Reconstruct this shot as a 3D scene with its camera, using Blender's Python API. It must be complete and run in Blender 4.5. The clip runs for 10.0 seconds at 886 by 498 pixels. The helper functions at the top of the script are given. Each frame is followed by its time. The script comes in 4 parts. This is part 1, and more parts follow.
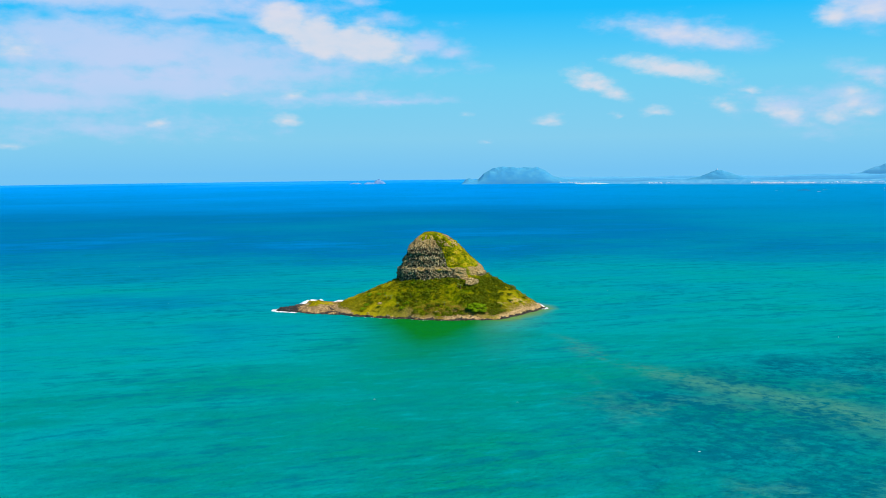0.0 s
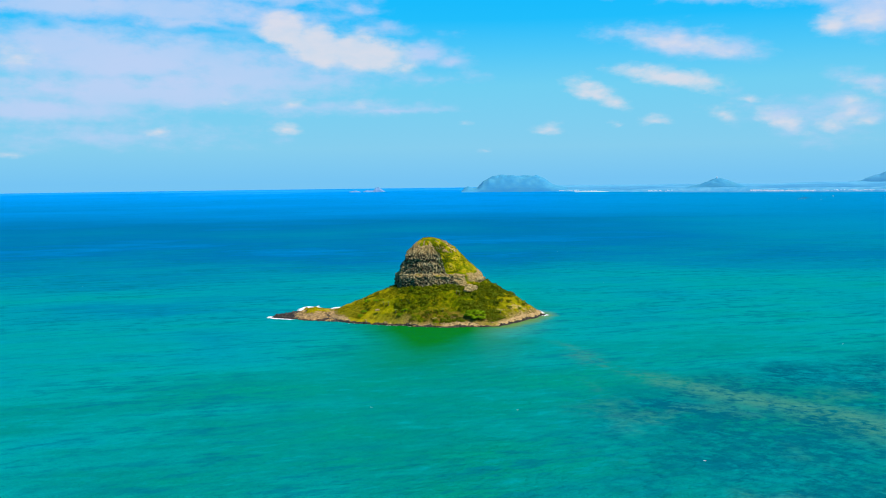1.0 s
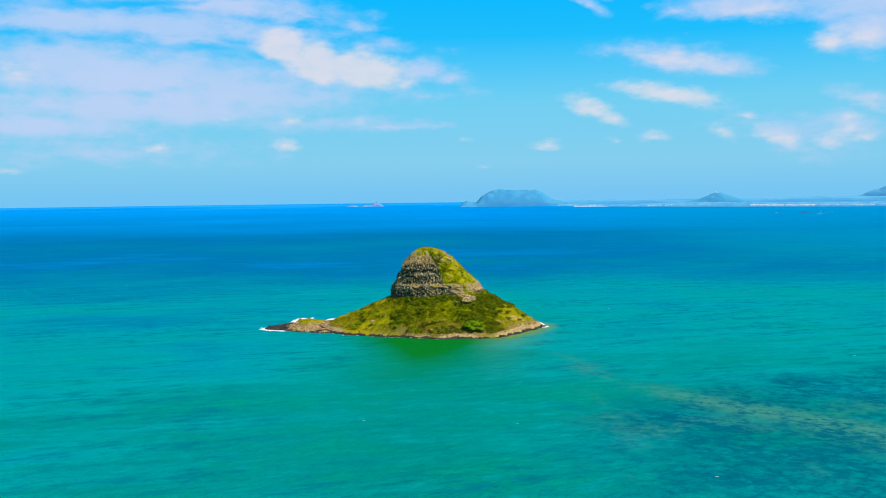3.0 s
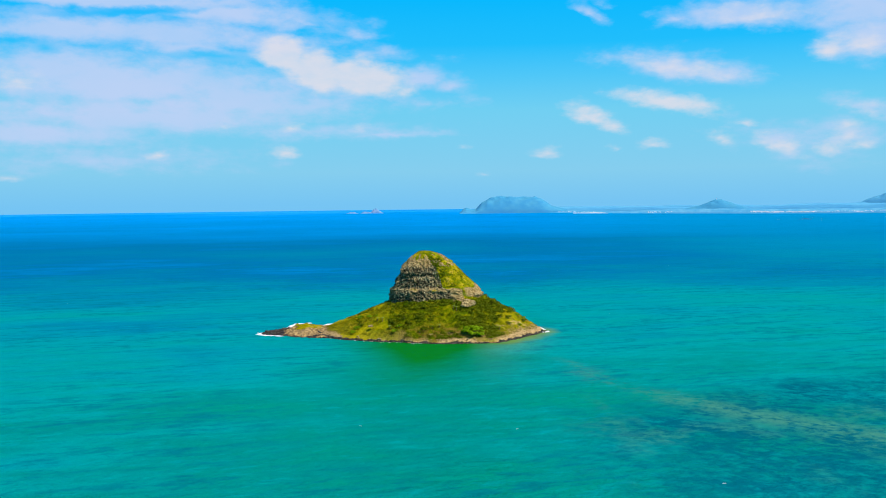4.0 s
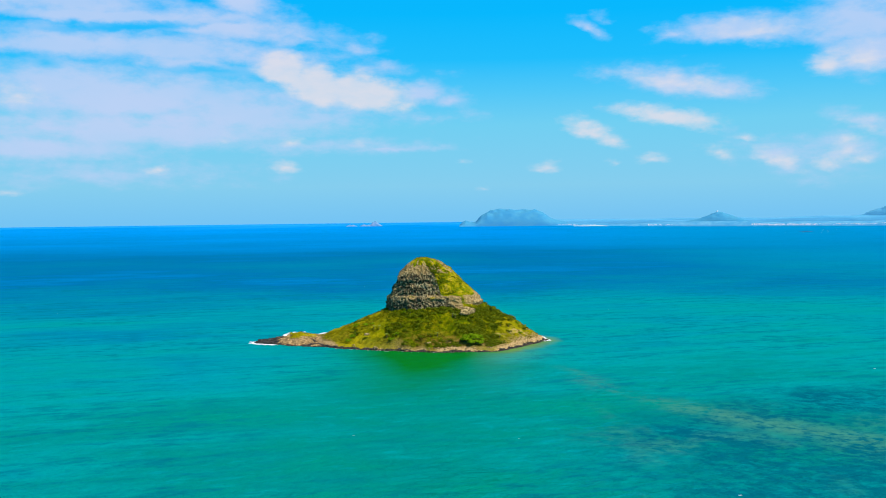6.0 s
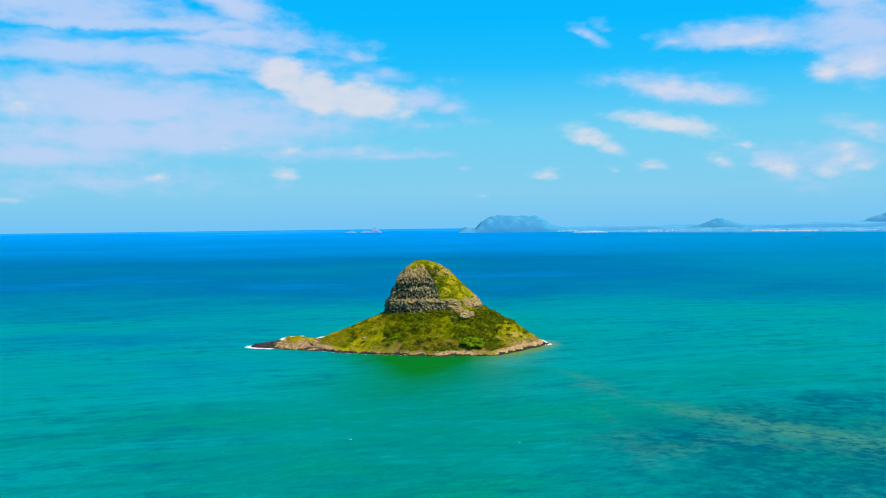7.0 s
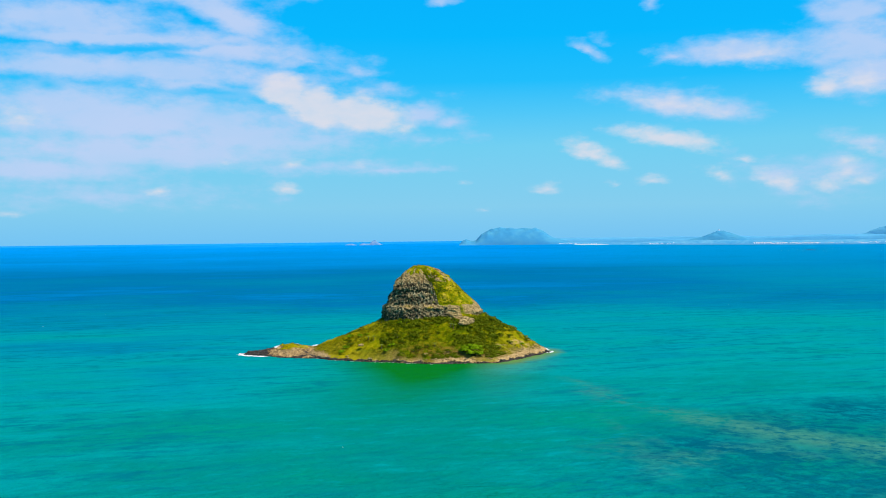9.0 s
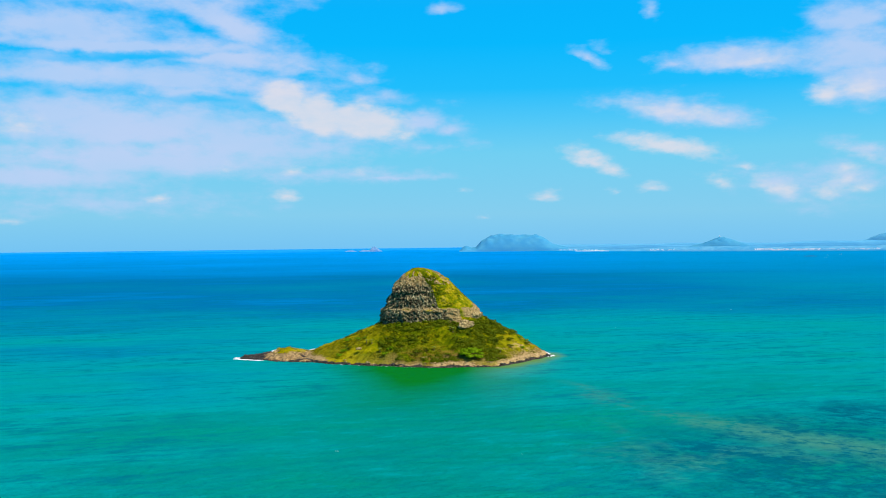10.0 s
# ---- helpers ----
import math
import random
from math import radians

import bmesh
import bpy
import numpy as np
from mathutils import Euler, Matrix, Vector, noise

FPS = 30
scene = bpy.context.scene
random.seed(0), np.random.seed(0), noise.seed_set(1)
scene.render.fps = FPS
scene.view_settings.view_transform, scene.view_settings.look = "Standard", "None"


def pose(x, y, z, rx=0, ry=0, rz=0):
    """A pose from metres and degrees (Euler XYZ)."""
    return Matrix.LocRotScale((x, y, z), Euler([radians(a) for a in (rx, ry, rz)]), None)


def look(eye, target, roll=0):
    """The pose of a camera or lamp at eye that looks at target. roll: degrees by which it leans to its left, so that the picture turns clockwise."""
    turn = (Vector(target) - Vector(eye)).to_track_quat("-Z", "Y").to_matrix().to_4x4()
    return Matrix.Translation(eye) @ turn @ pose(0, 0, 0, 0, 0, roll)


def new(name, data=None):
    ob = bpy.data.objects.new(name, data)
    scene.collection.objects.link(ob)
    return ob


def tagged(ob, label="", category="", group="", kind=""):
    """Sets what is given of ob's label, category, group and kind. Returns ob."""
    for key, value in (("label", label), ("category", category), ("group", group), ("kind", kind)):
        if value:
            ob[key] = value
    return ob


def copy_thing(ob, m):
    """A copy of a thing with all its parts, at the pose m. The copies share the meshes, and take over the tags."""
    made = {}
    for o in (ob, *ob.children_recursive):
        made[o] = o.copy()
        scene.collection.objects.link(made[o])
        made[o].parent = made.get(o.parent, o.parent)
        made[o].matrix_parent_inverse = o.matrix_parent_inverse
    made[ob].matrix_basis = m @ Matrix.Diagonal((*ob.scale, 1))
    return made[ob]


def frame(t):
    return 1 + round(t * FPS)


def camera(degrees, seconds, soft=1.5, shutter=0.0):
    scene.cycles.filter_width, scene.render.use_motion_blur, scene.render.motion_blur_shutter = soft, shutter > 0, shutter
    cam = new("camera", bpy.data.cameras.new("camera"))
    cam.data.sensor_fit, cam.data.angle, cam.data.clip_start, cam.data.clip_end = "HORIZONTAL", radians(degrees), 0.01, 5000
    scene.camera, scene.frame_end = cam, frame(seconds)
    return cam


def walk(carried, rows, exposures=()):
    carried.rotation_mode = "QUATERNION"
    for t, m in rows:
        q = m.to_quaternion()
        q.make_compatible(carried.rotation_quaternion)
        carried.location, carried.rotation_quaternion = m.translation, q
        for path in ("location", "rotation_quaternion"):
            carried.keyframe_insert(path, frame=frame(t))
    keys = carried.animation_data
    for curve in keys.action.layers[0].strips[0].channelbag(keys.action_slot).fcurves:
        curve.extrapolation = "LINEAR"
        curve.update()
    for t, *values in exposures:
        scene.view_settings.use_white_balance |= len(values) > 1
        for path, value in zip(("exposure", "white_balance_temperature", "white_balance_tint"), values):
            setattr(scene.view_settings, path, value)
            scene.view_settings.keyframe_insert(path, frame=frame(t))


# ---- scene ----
cam = camera(50.03, 10.0, 1.0)
walk(cam, [
    (0, look((17.83, -799.68, 114.08), (10.62, 196.95, 32.36), -0.667)),
    (1, look((18.45, -789.48, 111.07), (12.07, 207.85, 38.39), -0.665)),
    (2, look((18.97, -779.32, 107.90), (13.30, 218.61, 43.78), -0.664)),
    (3, look((19.42, -769.18, 104.58), (14.33, 229.24, 48.64), -0.662)),
    (4, look((19.83, -759.06, 101.14), (15.19, 239.77, 53.07), -0.660)),
    (5, look((20.22, -748.96, 97.59), (15.91, 250.21, 57.16), -0.658)),
    (6, look((20.60, -738.86, 93.97), (16.51, 260.59, 61.02), -0.657)),
    (7, look((21.02, -728.75, 90.29), (17.03, 270.91, 64.75), -0.655)),
    (8, look((21.50, -718.64, 86.58), (17.49, 281.19, 68.45), -0.653)),
    (9, look((22.05, -708.50, 82.86), (17.92, 291.44, 72.23), -0.651)),
    (10, look((22.71, -698.33, 79.16), (18.34, 301.65, 76.19), -0.649)),
])

# ---- world, sun ----
SUN_AZ, SUN_EL = 128.0, 56.0  # bearing from +Y towards +X, and height, in degrees
world = bpy.data.worlds.new("sky")
scene.world = world
world.use_nodes = True
wt = world.node_tree
wt.nodes.clear()


def set_up(n, operation="", clamp=False, data_type="", vector_type="", interpolation_type="", layer_name=""):
    """Sets what is given of a node's choices. Returns the node."""
    if operation:
        n.operation = operation
    if clamp:
        n.use_clamp = True
    if data_type:
        n.data_type = data_type
    if vector_type:
        n.vector_type = vector_type
    if interpolation_type:
        n.interpolation_type = interpolation_type
    if layer_name:
        n.layer_name = layer_name
    return n


def wnode(kind, **choices):
    return set_up(wt.nodes.new(kind), **choices)


def wmath(op, a, b=None, c=None, clamp=False):
    n = wnode("ShaderNodeMath", operation=op, clamp=clamp)
    for i, v in enumerate((a, b, c)):
        if v is None:
            continue
        if isinstance(v, (int, float)):
            n.inputs[i].default_value = v
        else:
            wt.links.new(v, n.inputs[i])
    return n.outputs[0]


def wmix(fac, a, b):
    n = wnode("ShaderNodeMix", data_type="RGBA")
    for i, v in ((0, fac), (6, a), (7, b)):
        if isinstance(v, (int, float)):
            n.inputs[i].default_value = v
        elif isinstance(v, tuple):
            n.inputs[i].default_value = (*v, 1)
        else:
            wt.links.new(v, n.inputs[i])
    return n.outputs[2]


way = wnode("ShaderNodeTexCoord").outputs["Generated"]
unit = wnode("ShaderNodeVectorMath", operation="NORMALIZE")
wt.links.new(way, unit.inputs[0])
split = wnode("ShaderNodeSeparateXYZ")
wt.links.new(unit.outputs[0], split.inputs[0])
bearing = wmath("MULTIPLY", wmath("ARCTAN2", split.outputs[0], split.outputs[1]), 57.29578)
height = wmath("MULTIPLY", wmath("ARCSINE", split.outputs[2]), 57.29578)

nishita = wnode("ShaderNodeTexSky")
nishita.sky_type, nishita.sun_disc = "NISHITA", False
nishita.sun_elevation, nishita.sun_rotation = radians(SUN_EL), radians(SUN_AZ)
nishita.altitude, nishita.air_density, nishita.dust_density, nishita.ozone_density = 50.0, 1.2, 0.4, 3.0
dimmed = wnode("ShaderNodeVectorMath", operation="SCALE")
wt.links.new(nishita.outputs[0], dimmed.inputs[0])
dimmed.inputs[3].default_value = 0.05

grade = wnode("ShaderNodeValToRGB")
wt.links.new(wmath("DIVIDE", height, 24.0, clamp=True), grade.inputs[0])
stops = grade.color_ramp.elements
stops[0].position, stops[0].color = 0.0, (0.18, 0.56, 0.91, 1)
stops[1].position, stops[1].color = 1.0, (0.0, 0.34, 0.95, 1)
for place, colour in ((0.08, (0.235, 0.62, 0.87)), (0.23, (0.165, 0.63, 0.90)), (0.31, (0.08, 0.58, 0.95)), (0.39, (0.012, 0.52, 0.99)), (0.50, (0.0, 0.485, 1.0))):
    s = stops.new(place)
    s.color = (*colour, 1)
low = wmath("SUBTRACT", 1.0, wmath("MULTIPLY", wmath("SUBTRACT", height, 14.0), 1 / 40, clamp=True))
blue = wmix(wmath("MULTIPLY", low, 0.98), dimmed.outputs[0], grade.outputs[0])

# clouds: soft ellipses in bearing and height, torn by noise
plane = wnode("ShaderNodeCombineXYZ")
wt.links.new(bearing, plane.inputs[0])
wt.links.new(height, plane.inputs[1])
squash = wnode("ShaderNodeVectorMath", operation="MULTIPLY")
wt.links.new(plane.outputs[0], squash.inputs[0])
squash.inputs[1].default_value = (0.48, 1.0, 1.0)


def wnoise(scale, detail, rough):
    n = wnode("ShaderNodeTexNoise")
    wt.links.new(squash.outputs[0], n.inputs["Vector"])
    n.inputs["Scale"].default_value, n.inputs["Detail"].default_value, n.inputs["Roughness"].default_value = scale, detail, rough
    return n.outputs[0]


ragged = wnoise(0.6, 4.0, 0.5)
puffs = wnoise(1.5, 5.0, 0.55)
wisps = wnoise(0.9, 6.0, 0.6)
broad = wnoise(0.28, 3.0, 0.5)
BRIGHT, VEIL, GAPS = [], [], []


def torn(amount, scale):
    """The sky's plane, pushed about by noise, in degrees."""
    n = wnode("ShaderNodeTexNoise")
    wt.links.new(squash.outputs[0], n.inputs["Vector"])
    n.inputs["Scale"].default_value, n.inputs["Detail"].default_value, n.inputs["Roughness"].default_value = scale, 5.0, 0.6
    off = wnode("ShaderNodeVectorMath", operation="SUBTRACT")
    wt.links.new(n.outputs["Color"], off.inputs[0])
    off.inputs[1].default_value = (0.5, 0.5, 0.5)
    more = wnode("ShaderNodeVectorMath", operation="MULTIPLY_ADD")
    wt.links.new(off.outputs[0], more.inputs[0])
    more.inputs[1].default_value = (amount * 1.6, amount, 0)
    wt.links.new(plane.outputs[0], more.inputs[2])
    return more.outputs[0]


pushed = torn(0.75, 1.1)


def cloud(kind, az, el, half_width, half_height, tilt, weight):
    """A heap of cloud with a flatter base: bearing, height, half sizes and tilt in degrees, and how dense it is."""
    m = wnode("ShaderNodeMapping", vector_type="TEXTURE")
    wt.links.new(pushed, m.inputs[0])
    m.inputs[1].default_value = (az, el, 0)
    m.inputs[2].default_value = (0, 0, radians(tilt))
    m.inputs[3].default_value = (half_width * 1.5, half_height * 1.6, 1)
    axes = wnode("ShaderNodeSeparateXYZ")
    wt.links.new(m.outputs[0], axes.inputs[0])
    up = wmath("MAXIMUM", axes.outputs[1], wmath("MULTIPLY", axes.outputs[1], -1.5))
    far = wmath("SQRT", wmath("ADD", wmath("MULTIPLY", axes.outputs[0], axes.outputs[0]), wmath("MULTIPLY", up, up)))
    kind.append(wmath("MULTIPLY", wmath("SUBTRACT", 1.0, far), weight))


cloud(BRIGHT, -9.70, 8.66, 1.40, 1.01, -10, 1.5)
cloud(BRIGHT, -7.73, 7.71, 2.16, 1.20, -18, 1.5)
cloud(BRIGHT, -5.06, 7.32, 2.71, 1.16, -8, 1.5)
cloud(BRIGHT, -3.33, 6.82, 1.18, 0.46, 0, 0.72)
cloud(BRIGHT, -9.72, 3.11, 1.06, 0.47, 0, 0.77)
cloud(BRIGHT, -16.91, 2.84, 0.75, 0.32, 0, 0.54)
cloud(BRIGHT, -24.18, 6.87, 1.27, 0.76, 0, 0.68)
cloud(BRIGHT, 13.19, 5.65, 3.14, 0.65, -10, 1)
cloud(BRIGHT, 11.41, 6.03, 1.63, 0.46, -6, 0.72)
cloud(BRIGHT, 8.78, 4.89, 1.92, 0.66, -22, 0.95)
cloud(BRIGHT, 6.04, 2.92, 1.01, 0.44, 0, 0.72)
cloud(BRIGHT, 12.12, 3.22, 0.91, 0.36, -5, 0.68)
cloud(BRIGHT, 9.93, 3.11, 0.53, 0.20, 0, 0.45)
cloud(BRIGHT, 16.04, 3.51, 1.31, 0.49, -14, 0.63)
cloud(BRIGHT, 17.50, 4.36, 0.77, 0.32, -10, 0.63)
cloud(BRIGHT, 19.12, 3.03, 1.57, 0.64, -22, 0.68)
cloud(BRIGHT, 18.21, 3.54, 0.92, 0.45, -10, 0.54)
cloud(BRIGHT, 22.81, 3.44, 0.98, 0.78, 0, 0.72)
cloud(BRIGHT, 21.94, 2.79, 0.93, 0.44, 0, 0.59)
cloud(BRIGHT, 23.67, 2.88, 0.71, 0.43, 0, 0.54)
cloud(BRIGHT, 21.76, 8.21, 0.93, 0.73, 0, 0.9)
cloud(BRIGHT, 23.34, 8.40, 1.56, 0.90, 0, 0.68)
cloud(BRIGHT, 13.99, 7.55, 3.56, 0.70, -9, 0.63)
cloud(BRIGHT, 12.06, 8.02, 1.45, 0.45, 0, 0.59)
cloud(BRIGHT, 17.73, 10.33, 2.75, 0.74, 0, 0.54)
cloud(BRIGHT, 2.21, 1.72, 0.48, 0.20, 0, 0.45)
cloud(BRIGHT, 1.03, 3.26, 0.48, 0.20, 0, 0.45)
cloud(BRIGHT, 23.51, 4.89, 1.42, 0.46, -15, 0.5)
cloud(BRIGHT, -24.76, 1.56, 1.13, 0.31, 0, 0.45)
cloud(BRIGHT, -5.19, 4.49, 0.67, 0.33, 0, 0.45)
cloud(BRIGHT, -9.20, 4.50, 1.13, 0.40, 0, 0.45)
cloud(BRIGHT, -12.99, 4.59, 0.71, 0.46, 0, 0.4)
cloud(VEIL, -19.99, 11.45, 7.74, 0.48, 0, 1)
cloud(VEIL, -12.86, 11.08, 6.09, 0.88, -6, 1)
cloud(VEIL, -8.29, 10.62, 1.66, 0.32, -5, 0.7)
cloud(VEIL, -16.06, 9.72, 8.09, 0.94, -3, 1)
cloud(VEIL, -21.51, 9.79, 5.27, 0.91, 0, 1)
cloud(VEIL, -15.13, 8.96, 3.79, 0.63, -6, 0.9)
cloud(VEIL, -18.29, 6.82, 9.73, 1.58, 0, 1)
cloud(VEIL, -22.16, 7.62, 4.95, 1.23, 0, 1)
cloud(VEIL, -12.32, 5.97, 7.42, 1.30, 0, 1)
cloud(VEIL, -17.72, 5.09, 10.11, 1.12, 0, 1)
cloud(VEIL, -22.25, 4.06, 5.54, 0.87, 0, 0.9)
cloud(VEIL, -7.74, 4.33, 5.99, 0.53, 0, 0.55)
cloud(VEIL, -5.13, 10.06, 1.34, 0.52, 0, 0.5)
cloud(VEIL, -4.65, 8.96, 3.02, 0.46, -6, 0.45)
cloud(VEIL, -1.46, 7.37, 1.35, 0.73, 0, 0.8)
cloud(VEIL, 0.39, 6.95, 1.02, 0.53, 0, 0.6)
cloud(VEIL, -3.37, 4.15, 3.72, 0.24, 0, 0.55)
cloud(VEIL, -0.97, 5.97, 2.37, 0.40, 0, 0.4)
cloud(VEIL, -19.92, 2.67, 7.81, 0.83, 0, 0.5)
cloud(VEIL, 17.42, 10.35, 3.68, 0.86, -2, 0.9)
cloud(VEIL, 13.67, 10.42, 1.27, 0.31, 10, 0.6)
cloud(VEIL, 23.33, 10.34, 3.12, 1.48, 0, 1)
cloud(VEIL, 24.05, 8.64, 2.25, 1.34, 0, 1)
cloud(VEIL, 8.48, 10.99, 0.92, 0.32, -28, 0.7)
cloud(VEIL, 9.40, 11.46, 0.46, 0.25, -20, 0.22)
cloud(VEIL, 13.99, 7.55, 3.81, 0.83, -9, 0.8)
cloud(VEIL, 23.80, 4.88, 1.70, 0.55, -15, 0.7)
cloud(VEIL, 22.23, 3.24, 2.32, 1.09, 0, 0.6)
cloud(VEIL, 18.97, 3.13, 2.42, 0.89, -20, 0.5)
cloud(VEIL, -21.44, 12.19, 4.98, 1.25, 0, 1)
cloud(VEIL, -12.82, 12.89, 3.85, 0.99, -25, 1)
cloud(VEIL, -0.03, 14.00, 0.84, 0.31, 0, 0.6)
cloud(VEIL, 23.32, 12.11, 1.98, 1.02, 0, 1)
cloud(VEIL, 12.23, 13.31, 0.39, 0.49, 0, 0.4)
cloud(VEIL, -20.49, 14.91, 9.72, 1.75, 0, 1)
cloud(VEIL, 24.42, 14.28, 3.33, 1.42, 0, 0.9)
cloud(GAPS, -17.88, 10.95, 4.59, 0.22, 5, 1)
cloud(GAPS, -13.71, 8.62, 1.98, 0.29, -2, 1)
cloud(GAPS, -22.71, 8.67, 0.75, 0.33, 0, 0.8)


def joined(kind):
    top = kind[0]
    for other in kind[1:]:
        top = wmath("SMOOTH_MAX", top, other, 0.16)
    return top


def cover(field, grain, tear, low_edge, high_edge):
    n = wnode("ShaderNodeMapRange", interpolation_type="SMOOTHSTEP")
    wt.links.new(wmath("ADD", field, wmath("MULTIPLY", wmath("SUBTRACT", grain, 0.5), tear)), n.inputs[0])
    n.inputs[1].default_value, n.inputs[2].default_value = low_edge, high_edge
    return n.outputs[0]


veil = wmath("MULTIPLY", cover(joined(VEIL), wisps, 1.3, -0.05, 0.85), wmath("ADD", 0.55, wmath("MULTIPLY", broad, 0.7)), clamp=True)
bright = wmath("MULTIPLY", cover(joined(BRIGHT), puffs, 1.0, 0.10, 0.92), wmath("ADD", 0.62, wmath("MULTIPLY", puffs, 0.4)))
veil = wmath("MULTIPLY", veil, wmath("SUBTRACT", 1.0, wmath("MULTIPLY", cover(joined(GAPS), wisps, 1.6, 0.0, 0.9), 0.9)))
above = wmath("MULTIPLY", wmath("SUBTRACT", height, 20.0), 0.1, clamp=True)
elsewhere = wnode("ShaderNodeMapRange", interpolation_type="SMOOTHSTEP")
wt.links.new(ragged, elsewhere.inputs[0])
elsewhere.inputs[1].default_value, elsewhere.inputs[2].default_value = 0.52, 0.72
veil = wmath("MAXIMUM", veil, wmath("MULTIPLY", wmath("MULTIPLY", elsewhere.outputs[0], above), 0.3))
sky = wmix(wmath("MULTIPLY", veil, 0.95), blue, (0.51, 0.645, 0.915))
sky = wmix(bright, sky, (0.74, 0.74, 0.82))
back = wnode("ShaderNodeBackground")
wt.links.new(sky, back.inputs[0])
back.inputs[1].default_value = 1.0
wt.links.new(back.outputs[0], wnode("ShaderNodeOutputWorld").inputs[0])

sun_data = bpy.data.lights.new("sun", "SUN")
sun_data.energy, sun_data.angle, sun_data.color = 5.4, radians(0.53), (1.0, 0.94, 0.84)
sun = new("sun", sun_data)
a, e = radians(SUN_AZ), radians(SUN_EL)
sun.matrix_world = look((300 * math.sin(a) * math.cos(e), 300 * math.cos(a) * math.cos(e), 300 * math.sin(e)), (0, 0, 0))

# ---- numbers and noise ----
rng = np.random.default_rng(7)


def lattice(ix, iy, seed):
    h = np.sin(ix * 127.1 + iy * 311.7 + seed * 74.7) * 43758.5453
    return h - np.floor(h)


def value_noise(x, y, seed=0):
    """Smooth noise from -1 to 1 with cells one unit wide."""
    x, y = np.asarray(x, float), np.asarray(y, float)
    ix, iy = np.floor(x), np.floor(y)
    u, v = x - ix, y - iy
    u, v = u * u * (3 - 2 * u), v * v * (3 - 2 * v)
    low_row = lattice(ix, iy, seed) * (1 - u) + lattice(ix + 1, iy, seed) * u
    high_row = lattice(ix, iy + 1, seed) * (1 - u) + lattice(ix + 1, iy + 1, seed) * u
    return 2 * (low_row * (1 - v) + high_row * v) - 1


def fractal(x, y, seed=0, octaves=4, gain=0.5):
    total, size = 0, 1.0
    for k in range(octaves):
        total = total + size * value_noise(x * 2 ** k + 17.3 * k, y * 2 ** k - 9.1 * k, seed + k)
        size *= gain
    return total


def smooth(low_edge, high_edge, v):
    t = np.clip((v - low_edge) / (high_edge - low_edge), 0, 1)
    return t * t * (3 - 2 * t)


def mesh_from(name, verts, faces, smooth_shade=True):
    """A mesh from arrays of corners and of faces that all have the same number of corners."""
    verts, faces = np.asarray(verts, np.float32), np.asarray(faces, np.int32)
    me = bpy.data.meshes.new(name)
    me.vertices.add(len(verts))
    me.vertices.foreach_set("co", verts.ravel())
    count, k = faces.shape
    me.loops.add(count * k)
    me.loops.foreach_set("vertex_index", faces.ravel())
    me.polygons.add(count)
    me.polygons.foreach_set("loop_start", np.arange(0, count * k, k, dtype=np.int32))
    me.polygons.foreach_set("use_smooth", np.full(count, smooth_shade))
    me.update(calc_edges=True)
    me.validate()
    return me


def grid_faces(rows, columns, closed=False):
    i = np.arange(rows - 1)[:, None]
    j = np.arange(columns if closed else columns - 1)[None, :]
    k = (j + 1) % columns
    return np.stack([i * columns + j, i * columns + k, (i + 1) * columns + k, (i + 1) * columns + j], -1).reshape(-1, 4)


def part(name, me, mat, parent=None, label="", kind=""):
    ob = new(name, me)
    me.materials.append(mat)
    if parent is not None:
        ob.parent = parent
    return tagged(ob, label, kind=kind)


